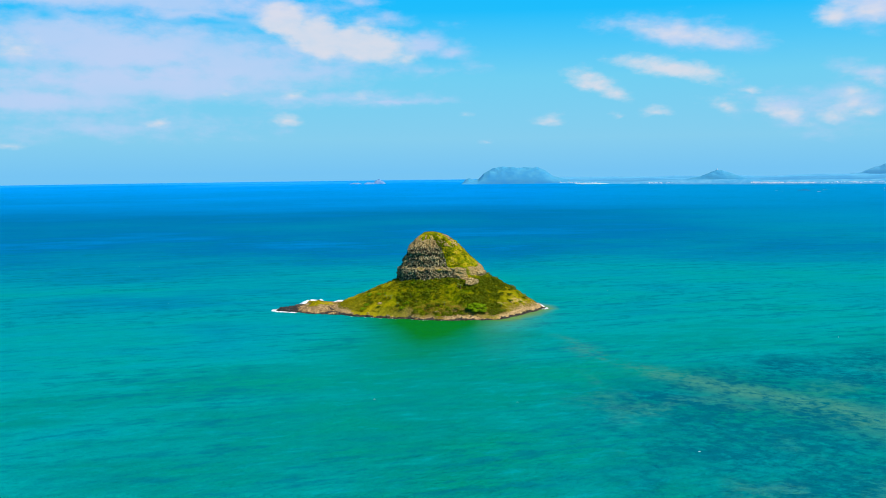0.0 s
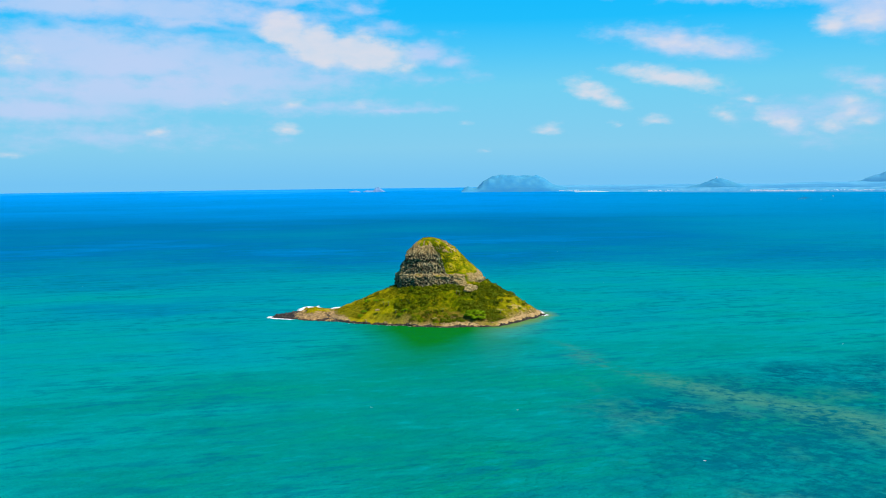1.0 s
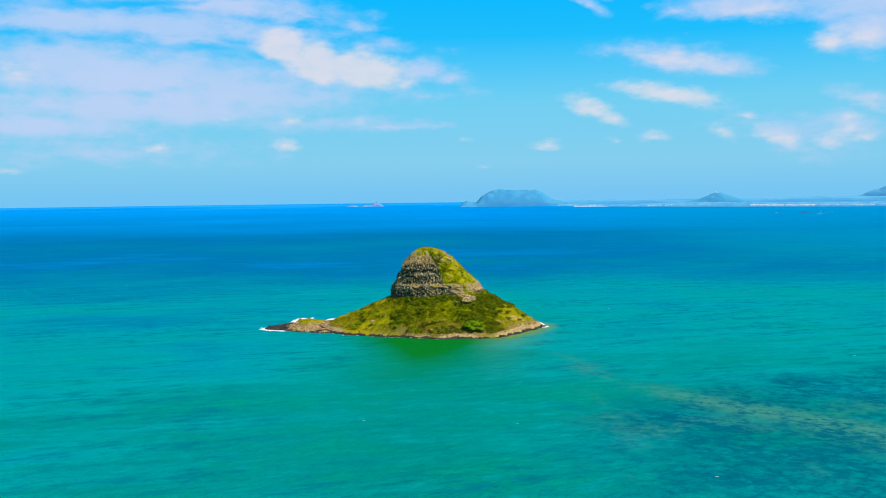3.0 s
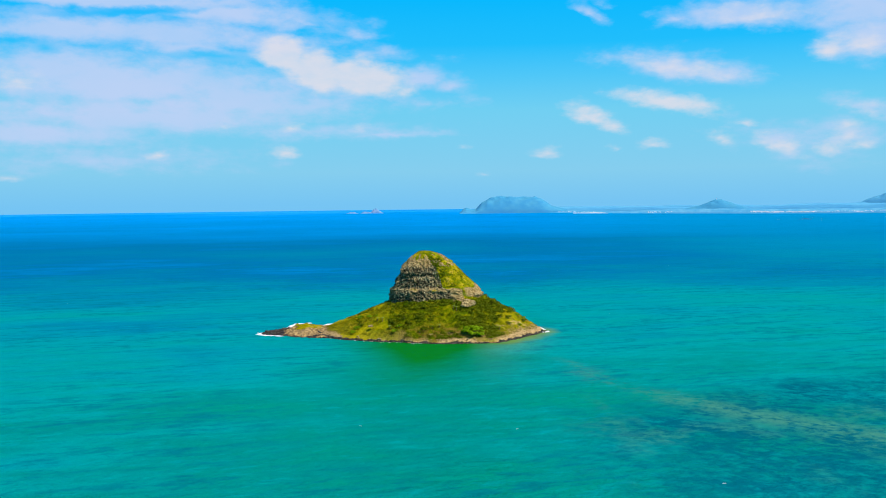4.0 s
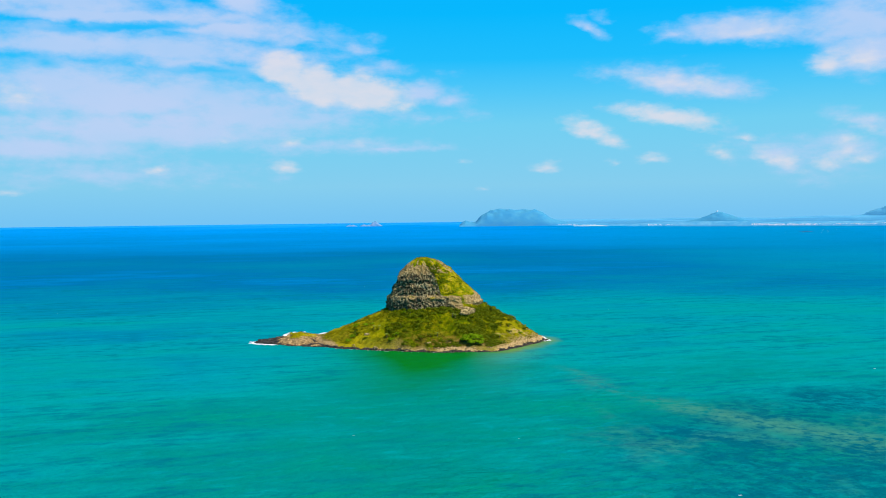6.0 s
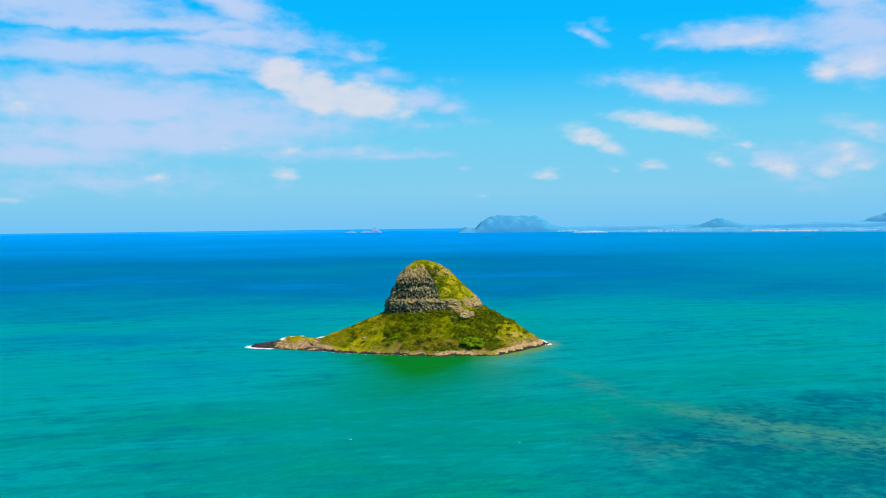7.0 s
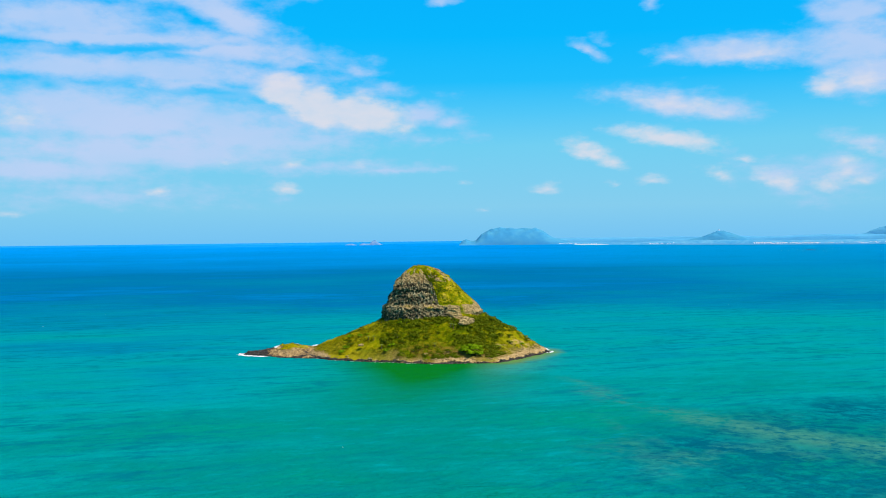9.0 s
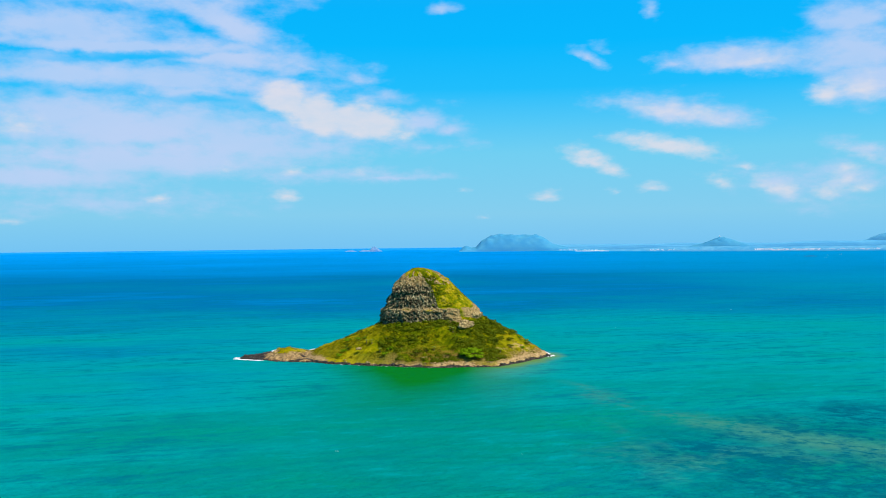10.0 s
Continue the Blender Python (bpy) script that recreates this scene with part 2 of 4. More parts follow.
# ---- materials ----
class Shade:
    """A node material under construction."""

    def __init__(self, name, roughness=0.8, specular=0.3):
        self.mat = bpy.data.materials.new(name)
        self.mat.use_nodes = True
        self.tree = self.mat.node_tree
        self.bsdf = self.tree.nodes["Principled BSDF"]
        self.bsdf.inputs["Roughness"].default_value = roughness
        self.bsdf.inputs["Specular IOR Level"].default_value = specular
        self.place = self.tree.nodes.new("ShaderNodeNewGeometry")

    def node(self, kind, **choices):
        return set_up(self.tree.nodes.new(kind), **choices)

    def put(self, socket, v):
        if isinstance(v, (int, float)):
            socket.default_value = v
        elif isinstance(v, tuple):
            socket.default_value = (*v, 1) if len(socket.default_value) == 4 and len(v) == 3 else v
        else:
            self.tree.links.new(v, socket)

    def scaled(self, sx, sy, sz, turn=0.0):
        m = self.node("ShaderNodeMapping")
        self.tree.links.new(self.place.outputs["Position"], m.inputs[0])
        m.inputs[2].default_value = (0, 0, radians(turn))
        m.inputs[3].default_value = (sx, sy, sz)
        return m.outputs[0]

    def grain(self, long, wide, turn):
        """The place in units of a grain that many metres long and wide, its length turned from x by degrees."""
        m = self.node("ShaderNodeMapping", vector_type="TEXTURE")
        self.tree.links.new(self.place.outputs["Position"], m.inputs[0])
        m.inputs[2].default_value = (0, 0, radians(turn))
        m.inputs[3].default_value = (long, wide, wide)
        return m.outputs[0]

    def noise(self, scale, detail=4.0, rough=0.55, vector=None, distortion=0.0):
        n = self.node("ShaderNodeTexNoise")
        self.tree.links.new(vector if vector is not None else self.place.outputs["Position"], n.inputs["Vector"])
        for key, value in (("Scale", scale), ("Detail", detail), ("Roughness", rough), ("Distortion", distortion)):
            n.inputs[key].default_value = value
        return n.outputs[0]

    def math(self, op, a, b=None, clamp=False):
        n = self.node("ShaderNodeMath", operation=op, clamp=clamp)
        self.put(n.inputs[0], a)
        if b is not None:
            self.put(n.inputs[1], b)
        return n.outputs[0]

    def span(self, v, low_edge, high_edge, low_out=0.0, high_out=1.0):
        n = self.node("ShaderNodeMapRange", interpolation_type="SMOOTHSTEP")
        self.put(n.inputs[0], v)
        for i, value in enumerate((low_edge, high_edge, low_out, high_out)):
            n.inputs[i + 1].default_value = value
        return n.outputs[0]

    def mix(self, fac, a, b):
        n = self.node("ShaderNodeMix", data_type="RGBA")
        for i, v in ((0, fac), (6, a), (7, b)):
            self.put(n.inputs[i], v)
        return n.outputs[2]

    def ramp(self, v, stops):
        n = self.node("ShaderNodeValToRGB")
        self.put(n.inputs[0], v)
        el = n.color_ramp.elements
        el[0].position, el[0].color = stops[0][0], (*stops[0][1], 1)
        el[1].position, el[1].color = stops[-1][0], (*stops[-1][1], 1)
        for p, c in stops[1:-1]:
            el.new(p).color = (*c, 1)
        return n.outputs[0]

    def axis(self, which, source=None):
        n = self.node("ShaderNodeSeparateXYZ")
        self.tree.links.new(source if source is not None else self.place.outputs["Position"], n.inputs[0])
        return n.outputs[which]

    def bump(self, v, distance, strength=1.0):
        n = self.node("ShaderNodeBump")
        n.inputs["Strength"].default_value, n.inputs["Distance"].default_value = strength, distance
        self.put(n.inputs["Height"], v)
        self.tree.links.new(n.outputs[0], self.bsdf.inputs["Normal"])

    def done(self, colour):
        self.put(self.bsdf.inputs["Base Color"], colour)
        return self.mat


def water_material():
    s = Shade("sea_water")
    bed_and_reflection = s.node("ShaderNodeVertexColor", layer_name="bed_and_reflection")
    parts = s.node("ShaderNodeSeparateColor")
    s.put(parts.inputs[0], bed_and_reflection.outputs["Color"])
    shallow_and_reflection, weed, sand, deep = parts.outputs[0], parts.outputs[1], parts.outputs[2], bed_and_reflection.outputs["Alpha"]
    swell = s.noise(1.0, 4.0, 0.55, s.grain(70, 30, 8))
    ripple = s.noise(1.0, 4.0, 0.6, s.grain(26, 11, 14))
    patches = s.noise(1.0, 4.0, 0.55, s.grain(260, 110, 5))
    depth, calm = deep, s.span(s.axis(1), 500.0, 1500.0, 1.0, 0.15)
    # swell and ripple faces are painted too, as shifts along the colour ramp
    for n, amount in ((patches, 0.34), (swell, 0.22), (ripple, 0.14)):
        depth = s.math("ADD", depth, s.math("MULTIPLY", s.math("MULTIPLY", s.math("SUBTRACT", n, 0.5), amount), calm))
    # water colour by depth; the last, pale stop is horizon haze painted in
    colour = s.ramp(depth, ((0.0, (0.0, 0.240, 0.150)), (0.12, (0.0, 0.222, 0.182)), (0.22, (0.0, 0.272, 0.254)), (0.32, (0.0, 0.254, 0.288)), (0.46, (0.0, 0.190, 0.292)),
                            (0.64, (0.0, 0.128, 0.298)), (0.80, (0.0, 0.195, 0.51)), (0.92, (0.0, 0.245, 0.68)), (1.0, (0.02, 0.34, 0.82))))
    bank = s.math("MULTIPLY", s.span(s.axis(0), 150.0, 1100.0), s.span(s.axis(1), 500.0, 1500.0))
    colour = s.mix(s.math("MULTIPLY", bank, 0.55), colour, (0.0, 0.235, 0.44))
    # dark and light sides of the wavelets, painted into the water's colour
    wavelet_shading = s.math("ADD", s.math("MULTIPLY", s.noise(1.0, 5.0, 0.6, s.grain(70, 16, 16)), 0.5), s.math("MULTIPLY", s.noise(1.0, 5.0, 0.65, s.grain(13, 6.5, 18)), 0.5))
    colour = s.mix(s.math("MULTIPLY", s.math("MULTIPLY", s.span(wavelet_shading, 0.48, 0.61, 0.0, 0.72), s.span(s.axis(1), 1100.0, 200.0, 0.4, 1.0)), s.span(s.noise(1.0, 3.0, 0.5, s.grain(190, 120, 20)), 0.40, 0.56, 0.32, 1.0)), colour, (0.0, 0.140, 0.182))
    colour = s.mix(s.math("MULTIPLY", s.span(wavelet_shading, 0.47, 0.37, 0.0, 0.5), s.span(s.axis(1), 900.0, 100.0, 0.3, 1.0)), colour, (0.0, 0.300, 0.320))
    streaks = s.noise(1.0, 5.0, 0.62, s.grain(42, 30, -35), 0.4)
    threads = s.noise(1.0, 6.0, 0.72, s.grain(7, 6, -30), 0.3)
    mottle = s.math("ADD", s.math("MULTIPLY", streaks, 0.4), s.math("MULTIPLY", threads, 0.6))
    colour = s.mix(s.math("MULTIPLY", weed, s.span(mottle, 0.40, 0.58, 0.25, 0.92)), colour, (0.0, 0.090, 0.128))
    colour = s.mix(s.math("MULTIPLY", sand, s.span(mottle, 0.58, 0.42, 0.0, 0.80)), colour, (0.060, 0.235, 0.150))
    # green for the island's painted reflection, olive for the shallows on the right
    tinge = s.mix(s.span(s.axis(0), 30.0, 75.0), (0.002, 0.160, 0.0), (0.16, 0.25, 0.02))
    colour = s.mix(shallow_and_reflection, colour, tinge)
    waves = s.math("ADD", s.noise(1.0, 4.0, 0.6, s.scaled(0.07, 0.13, 0.1, 12)),
                   s.math("MULTIPLY", s.noise(1.0, 3.0, 0.6, s.scaled(0.35, 0.8, 0.5, -6)), 0.35))
    s.bump(waves, 3.8, 0.9)
    normal = s.bsdf.inputs["Normal"].links[0].from_socket
    body = s.node("ShaderNodeBsdfDiffuse")
    gloss = s.node("ShaderNodeBsdfGlossy")
    gloss.inputs["Color"].default_value, gloss.inputs["Roughness"].default_value = (0.02, 0.62, 0.80, 1), 0.12
    fresnel = s.node("ShaderNodeFresnel")
    fresnel.inputs["IOR"].default_value = 1.33
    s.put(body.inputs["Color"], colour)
    for n in (body, gloss, fresnel):
        s.tree.links.new(normal, n.inputs["Normal"])
    both = s.node("ShaderNodeMixShader")
    s.put(both.inputs[0], s.math("MULTIPLY", fresnel.outputs[0], 0.11))
    s.tree.links.new(body.outputs[0], both.inputs[1])
    s.tree.links.new(gloss.outputs[0], both.inputs[2])
    s.tree.links.new(both.outputs[0], s.tree.nodes["Material Output"].inputs["Surface"])
    s.tree.nodes.remove(s.bsdf)
    return s.mat


def slope_material():
    s = Shade("grassy_slope", 0.95, 0.03)
    x, z = s.axis(0), s.axis(2)
    clumps, fine, broad_n = s.noise(0.16, 5.0, 0.62), s.noise(0.9, 4.0, 0.65), s.noise(0.05, 4.0, 0.55)
    soft = s.noise(0.32, 3.0, 0.5)
    tone = s.math("ADD", s.math("MULTIPLY", clumps, 0.5), s.math("ADD", s.math("MULTIPLY", soft, 0.32), s.math("MULTIPLY", fine, 0.18)))
    grass = s.ramp(tone, ((0.36, (0.055, 0.090, 0.0)), (0.46, (0.120, 0.145, 0.0)), (0.55, (0.230, 0.210, 0.0)), (0.66, (0.40, 0.30, 0.015))))
    flanks = s.math("ADD", s.span(x, -10.0, -50.0, 0.1, 1.0), s.span(x, 46.0, 66.0, 0.0, 1.0))
    grass = s.mix(s.math("MULTIPLY", s.span(broad_n, 0.40, 0.56, 0.3, 0.8), flanks), grass, (0.31, 0.255, 0.003))
    lush = s.ramp(tone, ((0.38, (0.040, 0.068, 0.0)), (0.5, (0.078, 0.105, 0.0)), (0.62, (0.150, 0.155, 0.0))))
    middle = s.math("MULTIPLY", s.span(x, -45.0, -15.0), s.span(x, 74.0, 50.0))
    grass = s.mix(s.math("MULTIPLY", middle, s.span(broad_n, 0.62, 0.42, 0.6, 1.0)), grass, lush)
    earth = s.math("MULTIPLY", s.math("MULTIPLY", s.span(z, 14.0, 6.0), s.span(x, -22.0, 2.0)), s.math("MULTIPLY", s.span(x, 48.0, 36.0), s.span(clumps, 0.44, 0.56)))
    grass = s.mix(s.math("MULTIPLY", earth, 0.7), grass, (0.15, 0.085, 0.02))
    dry = s.ramp(fine, ((0.3, (0.10, 0.06, 0.02)), (0.5, (0.26, 0.17, 0.05)), (0.7, (0.42, 0.29, 0.10))))
    low = s.math("ADD", z, s.math("MULTIPLY", s.math("SUBTRACT", broad_n, 0.5), 26.0))
    grass = s.mix(s.math("MULTIPLY", s.span(low, 8.0, 3.5, 0.0, 0.6), s.span(x, -40.0, -5.0, 0.15, 1.0)), grass, dry)
    stone = s.ramp(fine, ((0.30, (0.13, 0.08, 0.03)), (0.46, (0.33, 0.215, 0.088)), (0.62, (0.54, 0.375, 0.18))))
    edge = s.math("ADD", z, s.math("ADD", s.math("MULTIPLY", s.math("SUBTRACT", clumps, 0.5), 6.0), s.math("MULTIPLY", s.math("SUBTRACT", broad_n, 0.45), 8.0)))
    edge = s.math("ADD", edge, s.span(x, 12.0, -20.0, 0.0, 1.2))
    edge = s.math("SUBTRACT", edge, s.math("ADD", s.span(x, 50.0, 80.0, 0.0, 2.9), s.span(x, -46.0, -84.0, 0.0, 4.2)))
    # shade of crevices between the spit's blocks, painted as dark brown by noise
    crevice_shade = s.math("MULTIPLY", s.span(x, -66.0, -80.0), s.span(s.noise(0.42, 5.0, 0.7), 0.54, 0.46, 0.0, 0.6))
    stone = s.mix(crevice_shade, stone, (0.075, 0.048, 0.03))
    colour = s.mix(s.span(edge, 2.1, 3.1), stone, grass)
    scar = s.math("MULTIPLY", s.math("MULTIPLY", s.span(x, 48.0, 64.0), s.span(z, 15.0, 7.0)), s.span(clumps, 0.50, 0.60))
    colour = s.mix(s.math("MULTIPLY", scar, 0.8), colour, stone)
    lava = s.ramp(fine, ((0.35, (0.012, 0.011, 0.010)), (0.6, (0.06, 0.05, 0.045)), (0.75, (0.16, 0.13, 0.10))))
    wet = s.math("ADD", z, s.math("MULTIPLY", s.math("SUBTRACT", clumps, 0.5), 5.0))
    wet = s.math("ADD", wet, s.span(x, -84.0, -92.0, 0.0, 0.5))
    wet = s.math("SUBTRACT", wet, s.span(x, -104.0, -112.0, 0.0, 2.2))
    colour = s.mix(s.span(wet, 0.85, 1.25), lava, colour)
    s.bump(s.math("ADD", clumps, fine), 0.8, 0.8)
    return s.done(colour)


def crag_material():
    s = Shade("basalt_and_grass", 0.95, 0.08)
    cover_map = s.node("ShaderNodeVertexColor", layer_name="cover")
    marks = s.node("ShaderNodeSeparateColor")
    s.put(marks.inputs[0], cover_map.outputs["Color"])
    columns = s.noise(1.0, 6.0, 0.72, s.scaled(0.62, 0.62, 0.24))
    cracks = s.noise(1.0, 4.0, 0.7, s.scaled(1.2, 1.2, 0.6))
    bands = s.noise(1.0, 4.0, 0.6, s.scaled(0.07, 0.07, 0.30))
    fine, clumps = s.noise(1.3, 4.0, 0.65), s.noise(0.22, 4.0, 0.6)
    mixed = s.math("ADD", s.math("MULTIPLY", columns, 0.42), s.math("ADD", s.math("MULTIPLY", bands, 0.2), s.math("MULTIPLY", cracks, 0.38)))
    # basalt tone, with shade in cracks and highlights on ribs painted in
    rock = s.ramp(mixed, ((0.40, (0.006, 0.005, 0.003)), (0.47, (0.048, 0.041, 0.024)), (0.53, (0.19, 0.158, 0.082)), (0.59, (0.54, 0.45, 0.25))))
    warm = s.ramp(fine, ((0.32, (0.09, 0.055, 0.018)), (0.5, (0.31, 0.21, 0.08)), (0.68, (0.56, 0.41, 0.19))))
    rock = s.mix(marks.outputs[1], rock, warm)
    grass = s.ramp(s.math("ADD", s.math("MULTIPLY", clumps, 0.8), s.math("MULTIPLY", fine, 0.2)),
                   ((0.36, (0.060, 0.095, 0.0)), (0.46, (0.135, 0.155, 0.0)), (0.56, (0.29, 0.245, 0.0)), (0.68, (0.46, 0.33, 0.03))))
    turf = s.math("ADD", marks.outputs[0], s.math("MULTIPLY", s.math("SUBTRACT", fine, 0.5), 0.7))
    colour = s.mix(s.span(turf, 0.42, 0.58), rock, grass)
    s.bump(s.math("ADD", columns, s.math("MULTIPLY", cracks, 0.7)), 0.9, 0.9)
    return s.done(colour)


def plain_material(name, stops, scale, roughness=0.85, relief=0.0, vector=None):
    s = Shade(name, roughness, 0.0 if name.startswith("distant") else 0.2)
    n = s.noise(scale, 4.0, 0.6, s.scaled(*vector) if vector else None)
    if relief:
        s.bump(n, relief, 0.7)
    return s.done(s.ramp(n, stops))


def leaf_material(name, dark, light):
    s = Shade(name, 0.75, 0.08)
    r = s.place.outputs["Random Per Island"]
    clump = s.noise(0.25, 3.0, 0.5)
    return s.done(s.mix(s.math("ADD", s.math("MULTIPLY", r, 0.55), s.math("MULTIPLY", clump, 0.45)), dark, light))


WATER, SLOPE, CRAG = water_material(), slope_material(), crag_material()
LAVA = plain_material("wet_lava_rock", ((0.3, (0.012, 0.011, 0.010)), (0.55, (0.05, 0.043, 0.038)), (0.75, (0.14, 0.11, 0.09))), 1.4, 0.7, 0.2)
TAN_ROCK = plain_material("sunlit_tan_rock", ((0.34, (0.09, 0.055, 0.02)), (0.48, (0.29, 0.20, 0.078)), (0.66, (0.50, 0.36, 0.165))), 0.9, 0.9, 0.2)
LEAF_SHRUB = leaf_material("shrub_leaf", (0.056, 0.094, 0.0), (0.135, 0.150, 0.0))
LEAF_TREE = leaf_material("tree_leaf", (0.075, 0.155, 0.0), (0.23, 0.34, 0.0))
LEAF_PALM = leaf_material("palm_frond", (0.05, 0.10, 0.01), (0.22, 0.25, 0.03))
GRASS_BLADE = leaf_material("grass_blade", (0.10, 0.120, 0.0), (0.25, 0.215, 0.0))
BARK = plain_material("grey_bark", ((0.3, (0.10, 0.07, 0.045)), (0.7, (0.24, 0.18, 0.12))), 6.0)
FOAM = plain_material("white_foam", ((0.3, (0.62, 0.70, 0.72)), (0.7, (0.85, 0.87, 0.88))), 0.8, 0.7, 0.15)
# distance haze is painted as blue into the far land's and reef's base colours
FAR_HAZE_GREEN = plain_material("distant_hillside_haze_tint", ((0.35, (0.050, 0.265, 0.46)), (0.65, (0.072, 0.30, 0.46))), 0.02, 0.95, 0.0, (1, 1, 2.0))
FAR_HAZE_COAST = plain_material("distant_shore_haze_tint", ((0.35, (0.06, 0.29, 0.50)), (0.65, (0.12, 0.36, 0.54))), 0.03, 0.95)
FAR_HAZE_PALE = plain_material("distant_ridge_haze_tint", ((0.35, (0.085, 0.34, 0.56)), (0.65, (0.11, 0.38, 0.58))), 0.01, 0.95)
FAR_HAZE_RIDGE = plain_material("distant_mountain_haze_tint", ((0.35, (0.080, 0.32, 0.52)), (0.65, (0.10, 0.35, 0.53))), 0.01, 0.95)
FAR_HAZE_ROCK = plain_material("distant_bare_rock_haze_tint", ((0.35, (0.09, 0.25, 0.46)), (0.65, (0.19, 0.29, 0.46))), 0.05, 0.95)
FAR_HAZE_REEF = plain_material("distant_wet_rock_haze_tint", ((0.35, (0.02, 0.10, 0.20)), (0.65, (0.04, 0.14, 0.25))), 0.05, 0.9)
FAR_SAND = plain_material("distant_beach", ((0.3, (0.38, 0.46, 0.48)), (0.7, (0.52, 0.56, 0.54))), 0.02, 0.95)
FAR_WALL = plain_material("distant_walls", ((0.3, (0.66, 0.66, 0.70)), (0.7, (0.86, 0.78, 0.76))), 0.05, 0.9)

# ---- the sea ----
MID_X, MID_Y, EYE_H, NEAR = 20.0, -749.0, 96.0, 2425.0


def sea_level(x, y):
    """Height of the sheet: level near by, and lifted towards the rim so that the skyline stands where the far sea's does."""
    r = np.hypot(np.asarray(x, float) - MID_X, np.asarray(y, float) - MID_Y)
    true = np.where(r < NEAR, r, NEAR ** 2 / np.maximum(2 * NEAR - r, 1.0))
    drop = true ** 2 / (2 * 7.43e6)
    lifted = EYE_H - r / np.maximum(true, 1) * (EYE_H + drop)
    return np.where(r < 900, 0.0, np.where(r < NEAR, -drop * smooth(900, 1500, r), lifted))


SHORE_ANGLES = (-180, -160, -146, -126, -105, -92, -74, -61, -55, -44, -29, -12, 0, 30, 60, 90, 120, 150, 180)
SHORE_RADII = (83, 85, 82, 74, 71, 75.5, 83, 91, 96, 92, 91, 97, 94, 86, 76, 68, 66, 72, 83)


def shore_radius(angle):
    return np.interp(angle, SHORE_ANGLES, SHORE_RADII) + 1.6 * value_noise(angle / 6.0, 0.5, 3) + 0.8 * value_noise(angle / 2.0, 0.5, 4)


def spit_edge(x, y):
    """How far inside the spit's outline a place lies, from 0 at its edge to 1 on its spine."""
    half = np.interp(x, (-127, -124, -110, -92, -75, -60), (0.1, 6, 20, 31, 36, 38)) + 2.0 * value_noise(x / 7, y * 0 + 0.5, 8)
    spine = np.interp(x, (-127, -110, -70), (-17, -8, -7))
    inside = 1 - np.abs(y - spine) / np.maximum(half, 0.1)
    return np.where((x < -58) & (x > -127), inside, -1.0), half


def build_sea():
    angles = np.radians(np.concatenate([np.arange(-33, 33, 0.13), np.arange(33, 327, 3.0)]))
    radii = [0.2, 5.0, 12.0, 20.0, 30.0]
    while radii[-1] < 4690:
        radii.append(radii[-1] * 1.0125)
    radii[-1] = 4694.0
    radii = np.array(radii)
    rr, aa = np.meshgrid(radii, angles, indexing="ij")
    x, y = MID_X + rr * np.sin(aa), MID_Y + rr * np.cos(aa)
    z = sea_level(x, y)
    verts = np.stack([x, y, z], -1).reshape(-1, 3)
    me = mesh_from("sea", verts, grid_faces(len(radii), len(angles), True)[:, ::-1])
    # the bed: shallows round the shore, weed, sand and depth; the island's reflection is painted in
    angle, r = np.degrees(np.arctan2(y, x)), np.hypot(x, y)
    out = r - shore_radius(angle)
    inside, half = spit_edge(x, y)
    out = np.where(inside > -1, np.minimum(out, -inside * half), out)
    ragged_edge = fractal(x / 18, y / 18, 21, 3)
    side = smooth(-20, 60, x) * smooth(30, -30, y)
    shallow_and_reflection = smooth(7 + 9 * side, 0, out + 4 * ragged_edge) * (0.2 + 0.75 * side)
    # the island's green reflection, painted as a patch reaching out from the near shore
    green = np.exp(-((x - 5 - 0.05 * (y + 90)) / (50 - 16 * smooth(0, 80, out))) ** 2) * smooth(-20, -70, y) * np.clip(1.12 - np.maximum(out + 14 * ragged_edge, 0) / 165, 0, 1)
    shallow_and_reflection = np.maximum(0.9 * shallow_and_reflection, 0.96 * np.clip(green * 1.4 + 0.05 * ragged_edge * green, 0, 1))
    reef = fractal(x / 55, y / 80, 31, 4)
    weed = smooth(-0.9, 0.5, reef + 0.35) * smooth(62, 100, x) * smooth(12, -55, y - np.interp(x, (60, 84, 183, 300, 500), (-345, -320, -215, -185, -170)) + 14 * ragged_edge)
    weed = np.maximum(weed, 0.55 * smooth(0.15, 0.7, fractal(x / 130, y / 50, 41, 3)) * smooth(80, 260, x) * smooth(80, -120, y))
    weed = np.maximum(weed, 0.14 * smooth(-260, -430, y - 0.15 * x + 25 * ragged_edge) + 0.78 * smooth(72, 132, x + 20 * ragged_edge) * smooth(-250, -340, y))
    line = np.interp(y, (-430, -354, -323, -300, -270, -227, -180, -140), (240, 199, 171, 153, 134, 109, 99, 89)) + 5 * ragged_edge
    width = np.interp(y, (-430, -330, -242, -165), (24, 18, 9, 6))
    sand = np.exp(-((x - line) / width) ** 2) * smooth(-135, -170, y) * (1 - 0.55 * smooth(-300, -240, y))
    sand = np.maximum(sand, 0.40 * smooth(0.0, 0.7, fractal(x / 22 + 4, y / 34, 51, 3)) * smooth(60, 110, x) * smooth(-240, -330, y))
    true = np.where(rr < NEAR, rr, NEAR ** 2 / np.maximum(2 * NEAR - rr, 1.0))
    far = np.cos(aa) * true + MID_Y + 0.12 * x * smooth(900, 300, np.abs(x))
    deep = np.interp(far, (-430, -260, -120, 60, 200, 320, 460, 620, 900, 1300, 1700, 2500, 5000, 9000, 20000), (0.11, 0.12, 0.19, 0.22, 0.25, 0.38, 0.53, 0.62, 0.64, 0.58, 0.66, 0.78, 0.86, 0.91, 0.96))
